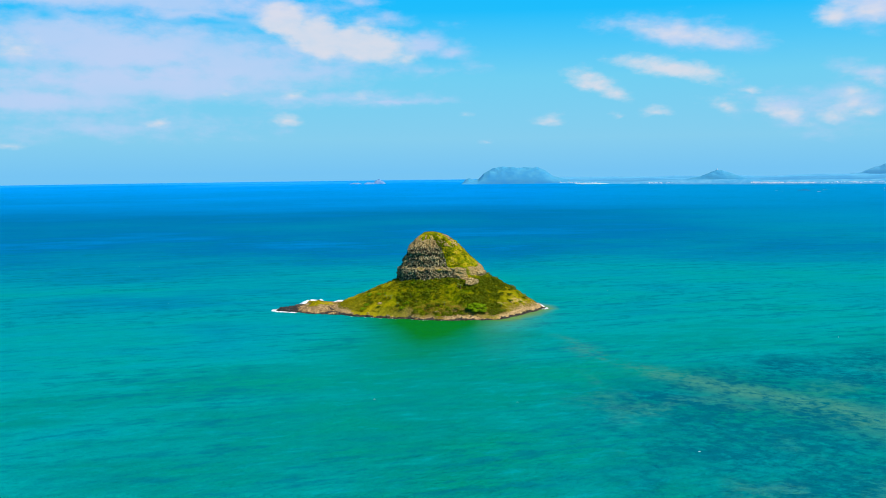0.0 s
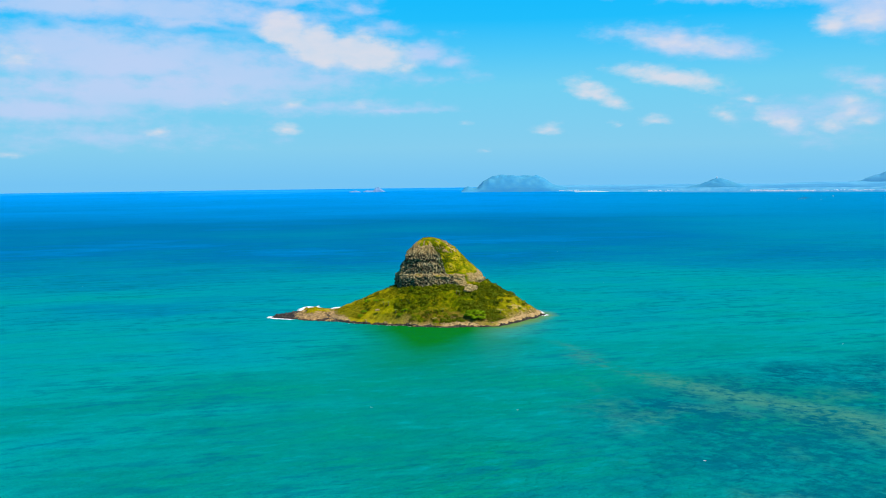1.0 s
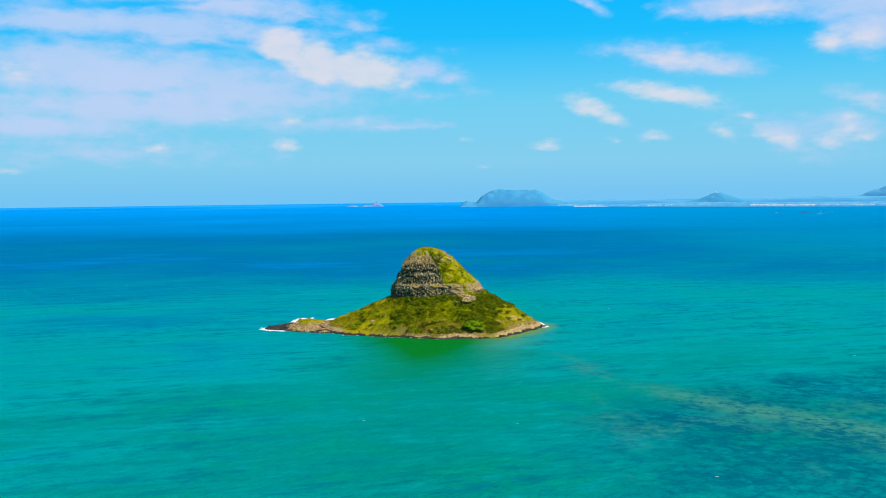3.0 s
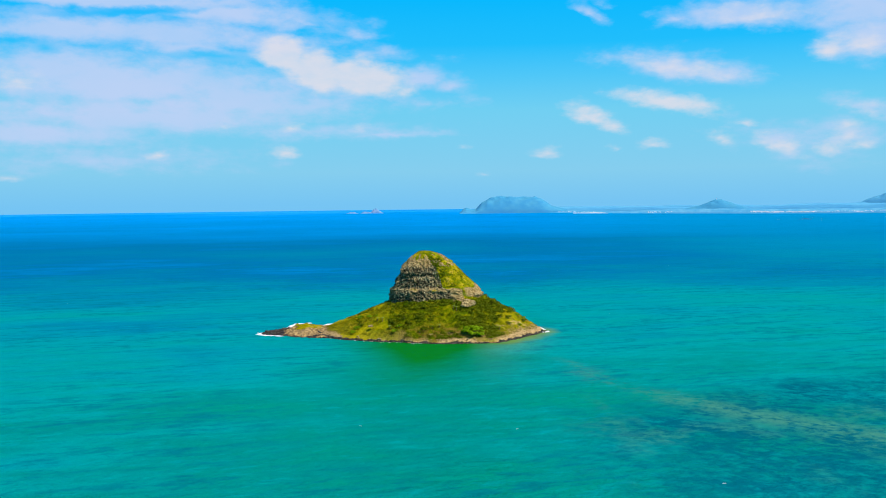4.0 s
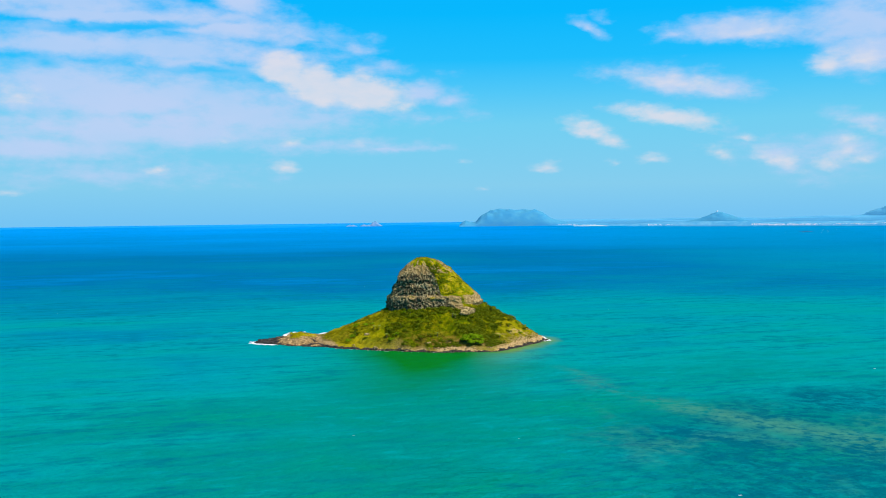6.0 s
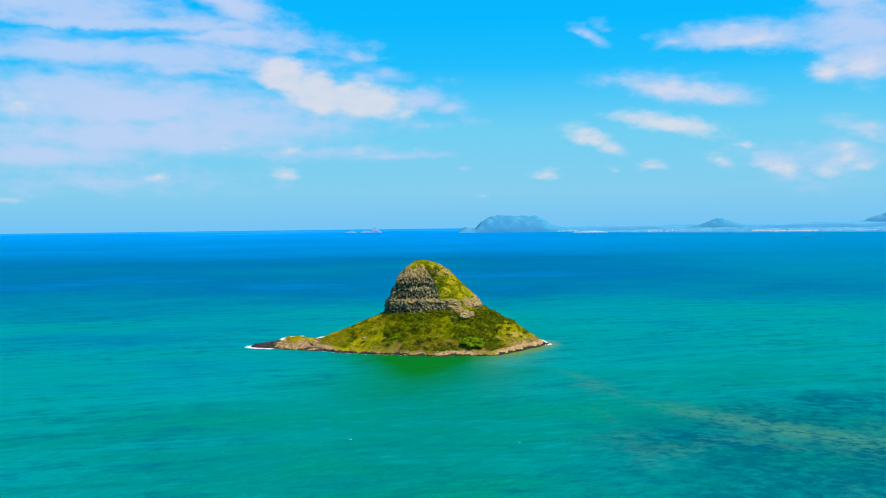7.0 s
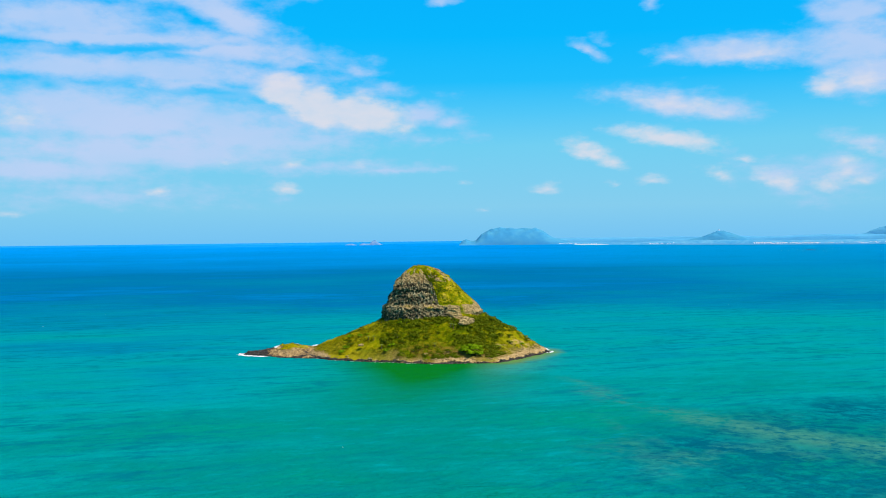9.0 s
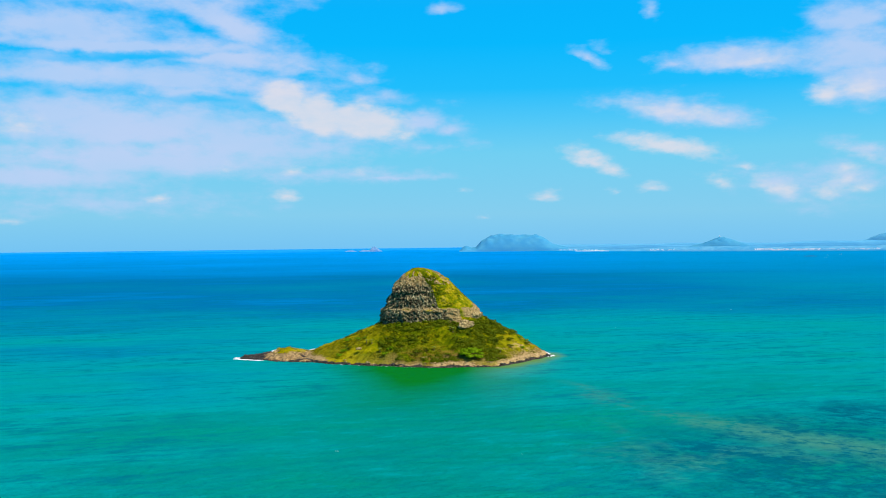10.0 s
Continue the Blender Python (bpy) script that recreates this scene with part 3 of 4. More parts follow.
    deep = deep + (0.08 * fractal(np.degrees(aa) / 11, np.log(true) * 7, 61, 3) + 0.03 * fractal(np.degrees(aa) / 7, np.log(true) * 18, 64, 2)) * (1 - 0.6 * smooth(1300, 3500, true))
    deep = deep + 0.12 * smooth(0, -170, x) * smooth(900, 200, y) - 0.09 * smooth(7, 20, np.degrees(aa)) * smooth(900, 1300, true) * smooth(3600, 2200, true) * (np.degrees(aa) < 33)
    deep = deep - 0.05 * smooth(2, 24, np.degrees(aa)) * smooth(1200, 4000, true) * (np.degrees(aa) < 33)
    bed_and_reflection = me.color_attributes.new("bed_and_reflection", "FLOAT_COLOR", "POINT")
    values = np.stack([shallow_and_reflection, np.clip(weed, 0, 1), np.clip(sand, 0, 1), np.clip(deep, 0, 1)], -1).astype(np.float32)
    bed_and_reflection.data.foreach_set("color", values.ravel())
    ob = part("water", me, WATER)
    return tagged(ob, "turquoise sea turning deep blue towards the horizon", "sea", kind="structure")


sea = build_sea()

# ---- the island ----
LEVELS = (20, 24, 27, 30, 33, 34.5, 40, 46, 50, 53, 56, 59, 61.5, 63, 63.7)
CLIFF_RADII = (27.4, 25.8, 25.1, 24.4, 23.7, 22.4, 20.8, 18.8, 16.8, 14.6, 11.7, 8.6, 5.5, 2.6, 0)
RAMP_RADII = (57, 54, 48, 46.5, 45, 43.6, 37.6, 31.8, 28.0, 24.8, 21.4, 17.0, 11.8, 6.6, 0)


def ramp_share(angle):
    return np.interp(angle, (-180, -70, -58, -35, -12, 20, 40, 90, 135, 180), (0, 0.02, 0.16, 0.74, 1, 1, 0.8, 0.25, 0.1, 0))


def crag_radius(angle, z):
    w = ramp_share(angle)
    return (1 - w) * np.interp(z, LEVELS, CLIFF_RADII) + w * np.interp(z, LEVELS, RAMP_RADII)


def ground(x, y):
    """Height of the lower slope, the shore and the spit."""
    angle, r = np.degrees(np.arctan2(y, x)), np.hypot(x, y)
    r_shore, foot = shore_radius(angle), 26.0 + 1.2 * ramp_share(angle) - 2.6 * np.interp(angle, (-180, -150, -95, 110, 150, 180), (1, 1, 0, 0, 1, 1))
    r_foot = crag_radius(angle, foot)
    bank = r_shore - 3.0
    rise = (bank - r) / (bank - r_foot)
    slope = 2.1 + (foot - 2.1) * rise
    lip = 2.1 * (r_shore - r) / 3.0
    z = np.where(r > r_shore, -(r - r_shore) * 0.5, np.where(r > bank, lip, slope))
    z = np.where(r < r_foot, foot - 1.5 - 0.2 * (r_foot - r), z)
    up = smooth(0.02, 0.2, rise)
    gully = value_noise(angle / 9 + 0.3 * value_noise(r / 20, angle / 30, 12), r / 60, 11)
    z = z + up * ((1.5 + 0.8 * smooth(20, 60, x)) * gully * smooth(1.1, 0.7, rise) + 1.3 * smooth(25, 45, x) * value_noise(angle / 3.6 + 0.4 * value_noise(r / 14, angle / 20, 26), r / 70, 27) + 0.7 * fractal(x / 9, y / 9, 13, 3) + 0.3 * fractal(x / 2.2, y / 2.2, 14, 2))
    inside, half = spit_edge(x, y)
    edge = np.clip(inside, 0, 1) * half
    hump = 4.8 * np.exp(-((x + 95) / 12.0) ** 2 - ((y + 8) / 13) ** 2) + 1.4 * np.exp(-((x + 76) / 12) ** 2 - ((y + 8) / 18) ** 2)
    spit = np.where(inside > 0, np.minimum(edge * 0.5, 1.0) + hump * smooth(0, 8, edge), np.where(inside > -1, inside * half * 0.5, -5))
    spit = spit + np.where(inside > 0, (0.75 + 0.16 * hump) * fractal(x / 4.2, y / 4.2, 15, 4, 0.6), 0)
    z = np.maximum(z, spit)
    shore_rock = smooth(-1.5, 0.3, z) * smooth(3.0, 1.0, z)
    return z + shore_rock * (0.35 * value_noise(x / 1.6, y / 1.6, 16) + 0.25 * value_noise(x / 0.8, y / 0.8, 17))


island = new("island")
tagged(island, "hat-shaped green islet with a dark basalt crag, ringed by sea", "island")


def build_slope():
    xs, ys = np.arange(-136, 106, 0.5), np.arange(-106, 92, 0.5)
    x, y = np.meshgrid(xs, ys)
    z = ground(x, y)
    faces = grid_faces(len(ys), len(xs))
    keep = (z.ravel()[faces].max(1) > -1.5) & (np.hypot(x, y).ravel()[faces].max(1) > 18)
    faces = faces[keep]
    used = np.unique(faces)
    index = np.zeros(z.size, np.int32)
    index[used] = np.arange(len(used))
    verts = np.stack([x, y, z], -1).reshape(-1, 3)[used]
    return part("slope", mesh_from("slope", verts, index[faces]), SLOPE, island, "grassy cone with a tan rocky bank and black lava shore")


def build_crag():
    angles, zs = np.linspace(-180, 180, 1000, endpoint=False), np.concatenate([np.arange(20, 60, 0.2), np.linspace(60, 63.7, 34)])
    aa, zz = np.meshgrid(angles, zs)
    r = crag_radius(aa, zz)
    share, arc = ramp_share(aa), np.radians(aa) * 24
    wander = fractal(arc / 8, zz / 8, 20, 3)
    upper = smooth(0.34, 0.14, share) * smooth(21.5, 23, zz) * smooth(57.5, 54, zz + 2.0 * wander)
    lower = smooth(0.80, 0.55, share) * smooth(21.5, 23, zz) * smooth(36, 34, zz + 1.2 * wander)
    bare = np.maximum(upper, lower)
    columns = value_noise(arc / 1.2 + 0.3 * value_noise(arc / 3, zz / 3, 1), zz / 4, 2) + 0.8 * value_noise(arc / 3.1, zz / 7, 5)
    blocks = fractal(arc / 1.5, zz / 1.3, 6, 3)
    bands = value_noise(arc / 14, zz / 3.1, 7)
    broad_form = value_noise(arc / 8, zz / 12, 10)
    tier = (zz + 0.7 * value_noise(arc / 6, zz / 9, 23)) / 4.6
    tiers = 0.6 * (0.5 - (tier - np.floor(tier))) * (0.6 + 0.4 * value_noise(arc / 5, zz / 5, 24))
    step = smooth(35.6, 34.2, zz) * smooth(24, 27, zz) * 1.0 - 0.9 * np.exp(-((zz - 44 - 2 * wander) / 1.2) ** 2)
    r = r + bare * (0.7 * columns + 1.0 * blocks + 0.4 * bands + tiers + step) + 0.6 * broad_form * smooth(63, 55, zz)
    r = r + (1 - bare) * 0.5 * fractal(arc / 3.0, zz / 2.4, 18, 3) * smooth(63.5, 60, zz)
    r = r + 0.9 * value_noise(arc / 3.2, zz / 2.2, 25) * smooth(50, 54, zz) * smooth(62, 59, zz)
    r = np.maximum(r, 0)
    x, y = r * np.cos(np.radians(aa)), r * np.sin(np.radians(aa))
    zz_low = zz + 0.5 * fractal(x / 4, y / 4, 19, 3) * smooth(20, 30, zz)
    verts = np.stack([x, y, zz_low], -1).reshape(-1, 3)
    me = mesh_from("crag", verts, grid_faces(len(zs), len(angles), True))
    # turf on cap and ramp, bare rock on the cliffs, warm rock at the ramp's foot and on the rim
    spots = fractal(arc / 4, zz / 4, 22, 3)
    foot_rock = np.exp(-((aa + 16) / 22) ** 2) * smooth(27, 29, zz) * smooth(39, 35, zz + 2.5 * spots)
    foot_rock = np.maximum(foot_rock, np.exp(-((aa + 40) / 14) ** 2) * smooth(19, 21, zz) * smooth(27, 24.5, zz + 1.5 * spots))
    rim = np.maximum(0.9 * smooth(-0.1, 0.3, spots) * smooth(49, 54, zz) * smooth(62.5, 60, zz), 0.75 * smooth(50, 52, zz + 1.5 * wander) * smooth(58.5, 56, zz + 1.5 * wander) * smooth(0.5, 0.2, share))
    ledge = 1.0 * np.exp(-((zz - 33.8 - 0.8 * wander) / 1.5) ** 2) * (share < 0.5) * (0.55 + 0.9 * np.clip(spots, -0.5, 0.5)) + 0.5 * np.exp(-((zz - 53 - 1.5 * wander) / 1.2) ** 2)
    turf = 1 - np.maximum(np.maximum(bare, foot_rock), rim)
    turf = np.maximum(turf, 0.52 * ledge)
    warm = np.clip(np.maximum(np.maximum(foot_rock, smooth(0.3, 0.5, share)), np.maximum(0.9 * rim, ledge)) + 0.25 * smooth(0.3, 0.9, spots), 0, 1)
    cover_map = me.color_attributes.new("cover", "FLOAT_COLOR", "POINT")
    cover_map.data.foreach_set("color", np.stack([turf, warm, turf * 0, turf * 0 + 1], -1).astype(np.float32).ravel())
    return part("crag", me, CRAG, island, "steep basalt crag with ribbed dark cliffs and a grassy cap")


build_slope()
build_crag()


# ---- planting ----
def surface(x, y):
    """Height of the island's surface, crag included."""
    angle, r = np.degrees(np.arctan2(y, x)), np.hypot(x, y)
    top = np.zeros_like(r)
    for z in np.arange(21, 63.6, 0.5):
        top = np.where(crag_radius(angle, z) > r, z, top)
    return np.maximum(ground(x, y), top)


def leaves(centres, normals, sizes, longer=1.0):
    """Four-cornered leaves, one at each centre, with a random turn about its normal."""
    n = normals / np.linalg.norm(normals, axis=1, keepdims=True)
    side = np.cross(n, rng.normal(size=n.shape))
    side /= np.linalg.norm(side, axis=1, keepdims=True) + 1e-9
    along = np.cross(n, side)
    s = sizes[:, None]
    bend = n * s * 0.25
    corners = np.stack([centres - along * s * longer, centres + side * s * 0.5 + bend, centres + along * s * longer, centres - side * s * 0.5 + bend], 1)
    return corners.reshape(-1, 3), np.arange(len(centres) * 4).reshape(-1, 4)


def bush_leaves(places, radii, per_metre, leaf):
    centres, normals, sizes = [], [], []
    for (x, y, z), radius in zip(places, radii):
        count = int(per_metre * radius ** 1.6) + 6
        d = rng.normal(size=(count, 3))
        d[:, 2] = np.abs(d[:, 2]) * 0.9
        d /= np.linalg.norm(d, axis=1, keepdims=True)
        lump = 1 + 0.25 * np.sin(d[:, 0] * 5 + x) * np.cos(d[:, 1] * 6 + y)
        depth = rng.uniform(0.72, 1.05, count) * lump
        centres.append(np.array((x, y, z)) + d * depth[:, None] * np.array((radius, radius, radius * 0.6)))
        normals.append(d + 0.28 * rng.normal(size=d.shape))
        sizes.append(rng.uniform(0.6, 1.2, count) * leaf)
    return leaves(np.concatenate(centres), np.concatenate(normals), np.concatenate(sizes))


def build_shrubs():
    x, y = rng.uniform(-75, 92, 26000), rng.uniform(-92, 60, 26000)
    z = ground(x, y)
    r, angle = np.hypot(x, y), np.degrees(np.arctan2(y, x))
    thick = 1.7 * fractal(x / 17, y / 13, 71, 3) + 0.60 * smooth(-48, -5, x) - 0.15 + 0.35 * np.exp(-((x - 46) / 16) ** 2) - 2.2 * smooth(48, 64, x) * smooth(19, 11, z + 0.12 * (x - 60)) - 0.8 * smooth(70, 84, x) - 1.1 * smooth(-18, -44, x)
    foot_row = np.exp(-((z - 4.6) / 1.5) ** 2) * smooth(-25, -5, x) * smooth(62, 40, x)
    thick = thick + 0.8 * foot_row
    rank = rng.uniform(-0.6, 0.9, len(x))
    keep = (z > 3.0) & (r > crag_radius(angle, 26) + 0.5) & (thick > rank) & (np.hypot(x - 38, y + 69) > 10)
    x, y, z, foot_row = (v[keep][:1900] for v in (x, y, z, foot_row))
    radii = rng.uniform(0.7, 1.7, len(x)) * (1 + 1.2 * smooth(0.72, 1.0, rng.uniform(0, 1, len(x))) + 0.3 * foot_row)
    angle, high = rng.uniform(-64, 5, 1500), rng.uniform(36, 58, 1500)
    likely = np.exp(-((angle + 50 - (50 - high) * 0.5) / 9) ** 2) + 0.04 + 0.25 * value_noise(angle / 6, high / 4, 73)
    chosen = likely > rng.uniform(0, 1.5, 1500)
    angle, high = angle[chosen], high[chosen]
    out = crag_radius(angle, high)
    x = np.concatenate([x, out * np.cos(np.radians(angle))])
    y = np.concatenate([y, out * np.sin(np.radians(angle))])
    z = np.concatenate([z, high])
    radii = np.concatenate([radii, rng.uniform(0.35, 0.9, len(high))])
    verts, faces = bush_leaves(np.stack([x, y, z + radii * 0.05], -1), radii, 46, 0.36)
    ob = part("shrubs", mesh_from("shrubs", verts, faces), LEAF_SHRUB)
    tagged(ob, "low dark green shrubs crowding the island's slopes", "shrubs", kind="stuff")


def build_grass():
    x, y = rng.uniform(-112, 92, 80000), rng.uniform(-92, 40, 80000)
    r, angle = np.hypot(x, y), np.degrees(np.arctan2(y, x))
    z = surface(x, y)
    on_cliff = (r > 14) & (r < crag_radius(angle, 25)) & (ramp_share(angle) < 0.35)
    keep = (z > 3.2) & ~on_cliff & (fractal(x / 7, y / 7, 81, 2) > -0.35)
    x, y, z = x[keep], y[keep], z[keep]
    n = np.stack([rng.normal(size=len(x)), rng.normal(size=len(x)), np.full(len(x), 2.2)], -1)
    verts, faces = leaves(np.stack([x, y, z + 0.2], -1), n, rng.uniform(0.22, 0.5, len(x)), 1.2)
    ob = part("grass", mesh_from("grass", verts, faces), GRASS_BLADE)
    tagged(ob, "sunlit yellow-green grass tufts on the slopes", "grass", kind="stuff")


def tube(points, radii, sides=8):
    points = [Vector(p) for p in points]
    verts = []
    for i, (p, r) in enumerate(zip(points, radii)):
        d = (points[min(i + 1, len(points) - 1)] - points[max(i - 1, 0)]).normalized()
        a1 = d.orthogonal().normalized()
        b1 = d.cross(a1)
        verts += [p + r * (math.cos(2 * math.pi * k / sides) * a1 + math.sin(2 * math.pi * k / sides) * b1) for k in range(sides)]
    return np.array([tuple(v) for v in verts]), grid_faces(len(points), sides, True)


def build_spreading_tree():
    x0, y0 = 38.0, -69.0
    z0 = float(ground(np.array([x0]), np.array([y0]))[0])
    tree = new("spreading_tree")
    tree.location = (x0, y0, z0 - 0.3)
    tagged(tree, "broad bright green tree with a domed spreading crown", "tree")
    v, f = tube([(0, 0, 0), (0.1, 0.05, 1.2), (0.0, 0.1, 2.6)], [0.55, 0.42, 0.34])
    part("trunk", mesh_from("trunk", v, f), BARK, tree)
    lumps = []
    for k in range(20):
        a1 = k * 2.4
        d = 7.8 * math.sqrt((k + 0.3) / 20)
        p = (d * math.cos(a1), 0.62 * d * math.sin(a1), 5.0 + 0.28 * d * math.sin(a1) - 0.045 * d * d + 0.4 * math.sin(k * 1.7))
        lumps.append((p, 2.2 + 0.5 * math.cos(k * 2.1)))
        if k % 2:
            v, f = tube([(0, 0.1, 2.3), (p[0] * 0.5, p[1] * 0.5, 3.0), p], [0.22, 0.14, 0.05], 6)
            part("limb", mesh_from("limb", v, f), BARK, tree)
    verts, faces = bush_leaves([p for p, _ in lumps], [q for _, q in lumps], 150, 0.42)
    part("crown", mesh_from("crown", verts, faces), LEAF_TREE, tree, "dense bright green foliage")


def build_bushes():
    """Larger bushes that stand apart: a few shapes, copied over the slope."""
    kinds = []
    for k in range(4):
        bush = new("bush")
        tagged(bush, "rounded green bush standing out on the grassy slope", "bush", "bushes on the slope")
        v, f = tube([(0, 0, -0.3), (0.05, 0, 0.5), (0, 0.05, 1.0)], [0.16, 0.12, 0.08], 6)
        part("stem", mesh_from("stem", v, f), BARK, bush)
        clumps = [(1.0 * math.cos(j * 2.3 + k), 1.0 * math.sin(j * 2.3 + k), 0.75 + 0.3 * math.sin(j * 1.9 + k)) for j in range(5)]
        verts, faces = bush_leaves(clumps, [0.95 + 0.2 * math.cos(j + k) for j in range(5)], 55, 0.30)
        part("crown", mesh_from("crown", verts, faces), LEAF_TREE if k == 3 else LEAF_SHRUB, bush)
        kinds.append(bush)
    made = 0
    while made < 44:
        x, y = rng.uniform(-58, 80), rng.uniform(-84, -12)
        z = float(ground(np.array([x]), np.array([y]))[0])
        r, angle = math.hypot(x, y), math.degrees(math.atan2(y, x))
        if z < 3.4 or r < float(crag_radius(np.array(angle), 25)) + 2 or math.hypot(x - 38, y + 69) < 11:
            continue
        size = rng.uniform(0.9, 1.5)
        m = pose(x, y, z, 0, 0, rng.uniform(0, 360)) @ Matrix.Scale(size, 4)
        if made < 4:
            kinds[made].matrix_basis = m
        else:
            copied = copy_thing(kinds[int(rng.integers(4))], Matrix.Identity(4))
            copied.matrix_basis = m
        made += 1


def build_palm(x0, y0, tall):
    z0 = float(surface(np.array([x0]), np.array([y0]))[0])
    palm = new("palm")
    palm.location = (x0, y0, z0 - 0.3)
    tagged(palm, "small slender palm standing among shrubs on the slope", "palm tree", "palms on the slope")
    v, f = tube([(0, 0, 0), (0.15, 0, tall * 0.5), (0.1, 0.1, tall)], [0.22, 0.16, 0.12], 6)
    part("trunk", mesh_from("trunk", v, f), BARK, palm)
    for k in range(9):
        a1, reach = k * 0.7 + x0, 1.9 + 0.5 * math.sin(k * 3.1)
        c, s = math.cos(a1), math.sin(a1)
        out = []
        for i in range(5):
            u = i / 4
            d, h, w = reach * u, tall + 0.9 * u - 1.7 * u * u, 0.42 * (1 - u) ** 0.6 * min(1, 0.35 + u * 2)
            mid = np.array((0.1 + c * d, 0.1 + s * d, h))
            across = np.array((-s, c, 0)) * w
            out += [mid - across - np.array((0, 0, w * 0.5)), mid, mid + across - np.array((0, 0, w * 0.5))]
        part("frond", mesh_from("frond", np.array(out), grid_faces(5, 3)), LEAF_PALM, palm)


def boulder_mesh(seed, mat):
    bm = bmesh.new()
    bmesh.ops.create_icosphere(bm, subdivisions=2, radius=1.0)
    for v in bm.verts:
        n = noise.noise(v.co * 1.3 + Vector((seed * 3.1, 0, 0))) * 0.55 + noise.noise(v.co * 3.0 + Vector((0, seed * 5.7, 0))) * 0.2
        v.co *= 1 + n
        v.co.z *= 0.7
    me = bpy.data.meshes.new("boulder")
    bm.to_mesh(me)
    bm.free()
    me.materials.append(mat)
    return me


def build_boulders():
    shapes = [boulder_mesh(k, LAVA) for k in range(5)]
    pale = [boulder_mesh(k + 9, TAN_ROCK) for k in range(3)]
    for k in range(260):
        angle = rng.uniform(-168, 2)
        r = float(shore_radius(np.array(angle))) - rng.uniform(-0.8, 1.6)
        x, y = r * math.cos(radians(angle)), r * math.sin(radians(angle))
        size = rng.uniform(0.35, 0.8) * (1.5 if rng.uniform() > 0.88 else 1.0)
        light = rng.uniform() > (0.72 if -100 < angle < -25 else 0.86)
        if light:
            x, y = x * 0.965, y * 0.965
        z = max(float(ground(np.array([x]), np.array([y]))[0]), -0.2)
        ob = new("boulder", (pale if light else shapes)[int(rng.integers(3))])
        ob.matrix_world = pose(x, y, z + 0.1 * size, 0, 0, rng.uniform(0, 360)) @ Matrix.Diagonal((size * rng.uniform(0.9, 1.7), size, size * 0.8, 1))
        tagged(ob, "pale tan boulder on the island's bank" if light else "wet black lava boulder on the island's shore", "boulder", "boulders along the shore")
    x, y = rng.uniform(-127, -84, 900), rng.uniform(-42, 26, 900)
    inside, half = spit_edge(x, y)
    keep = (inside > -0.02) & ((inside * half < 2.2) | (x < -106))
    x, y = x[keep], y[keep]
    base = np.array([v.co for v in shapes[0].vertices])
    tris = np.array([p.vertices for p in shapes[0].polygons])
    verts, faces = [], []
    for k in range(len(x)):
        size = rng.uniform(0.3, 1.05)
        c, s = math.cos(k), math.sin(k)
        turned = base @ np.array(((c, s, 0), (-s, c, 0), (0, 0, 1))) * size
        z = float(ground(x[k:k + 1], y[k:k + 1])[0])
        faces.append(tris + len(base) * k)
        verts.append(turned + (x[k], y[k], z))
    ob = part("lava_rocks", mesh_from("lava_rocks", np.concatenate(verts), np.concatenate(faces), False), LAVA)
    tagged(ob, "jumbled black lava rocks along the low spit", "rocks", kind="stuff")


def foam_patches(name, places, label, category):
    """Ragged low mounds of foam: x, y, half length, half width, turn in degrees."""
    verts, faces = [], []
    for k, (x, y, length, width, turn) in enumerate(places):
        t = np.linspace(0, 2 * math.pi, 16, endpoint=False)
        r = 1 + 0.45 * value_noise(t * 2.2 + k * 7.7, t * 0 + k, 90)
        u, v = length * r * np.cos(t), width * r * np.sin(t)
        c, s = math.cos(radians(turn)), math.sin(radians(turn))
        px, py = x + c * u - s * v, y + s * u + c * v
        start = 17 * k
        level = sea_level(px, py)
        verts.append(np.concatenate([np.stack([px, py, level + 0.03], -1), [[x, y, float(sea_level(x, y)) + 0.05 + (0.4 * min(width, 3.0) if width > 0.4 else 0.02)]]]))
        i = np.arange(16)
        faces.append(np.stack([start + i, start + (i + 1) % 16, np.full(16, start + 16)], -1))
    ob = part(name, mesh_from(name, np.concatenate(verts), np.concatenate(faces)), FOAM)
    return tagged(ob, label, category, kind="stuff")


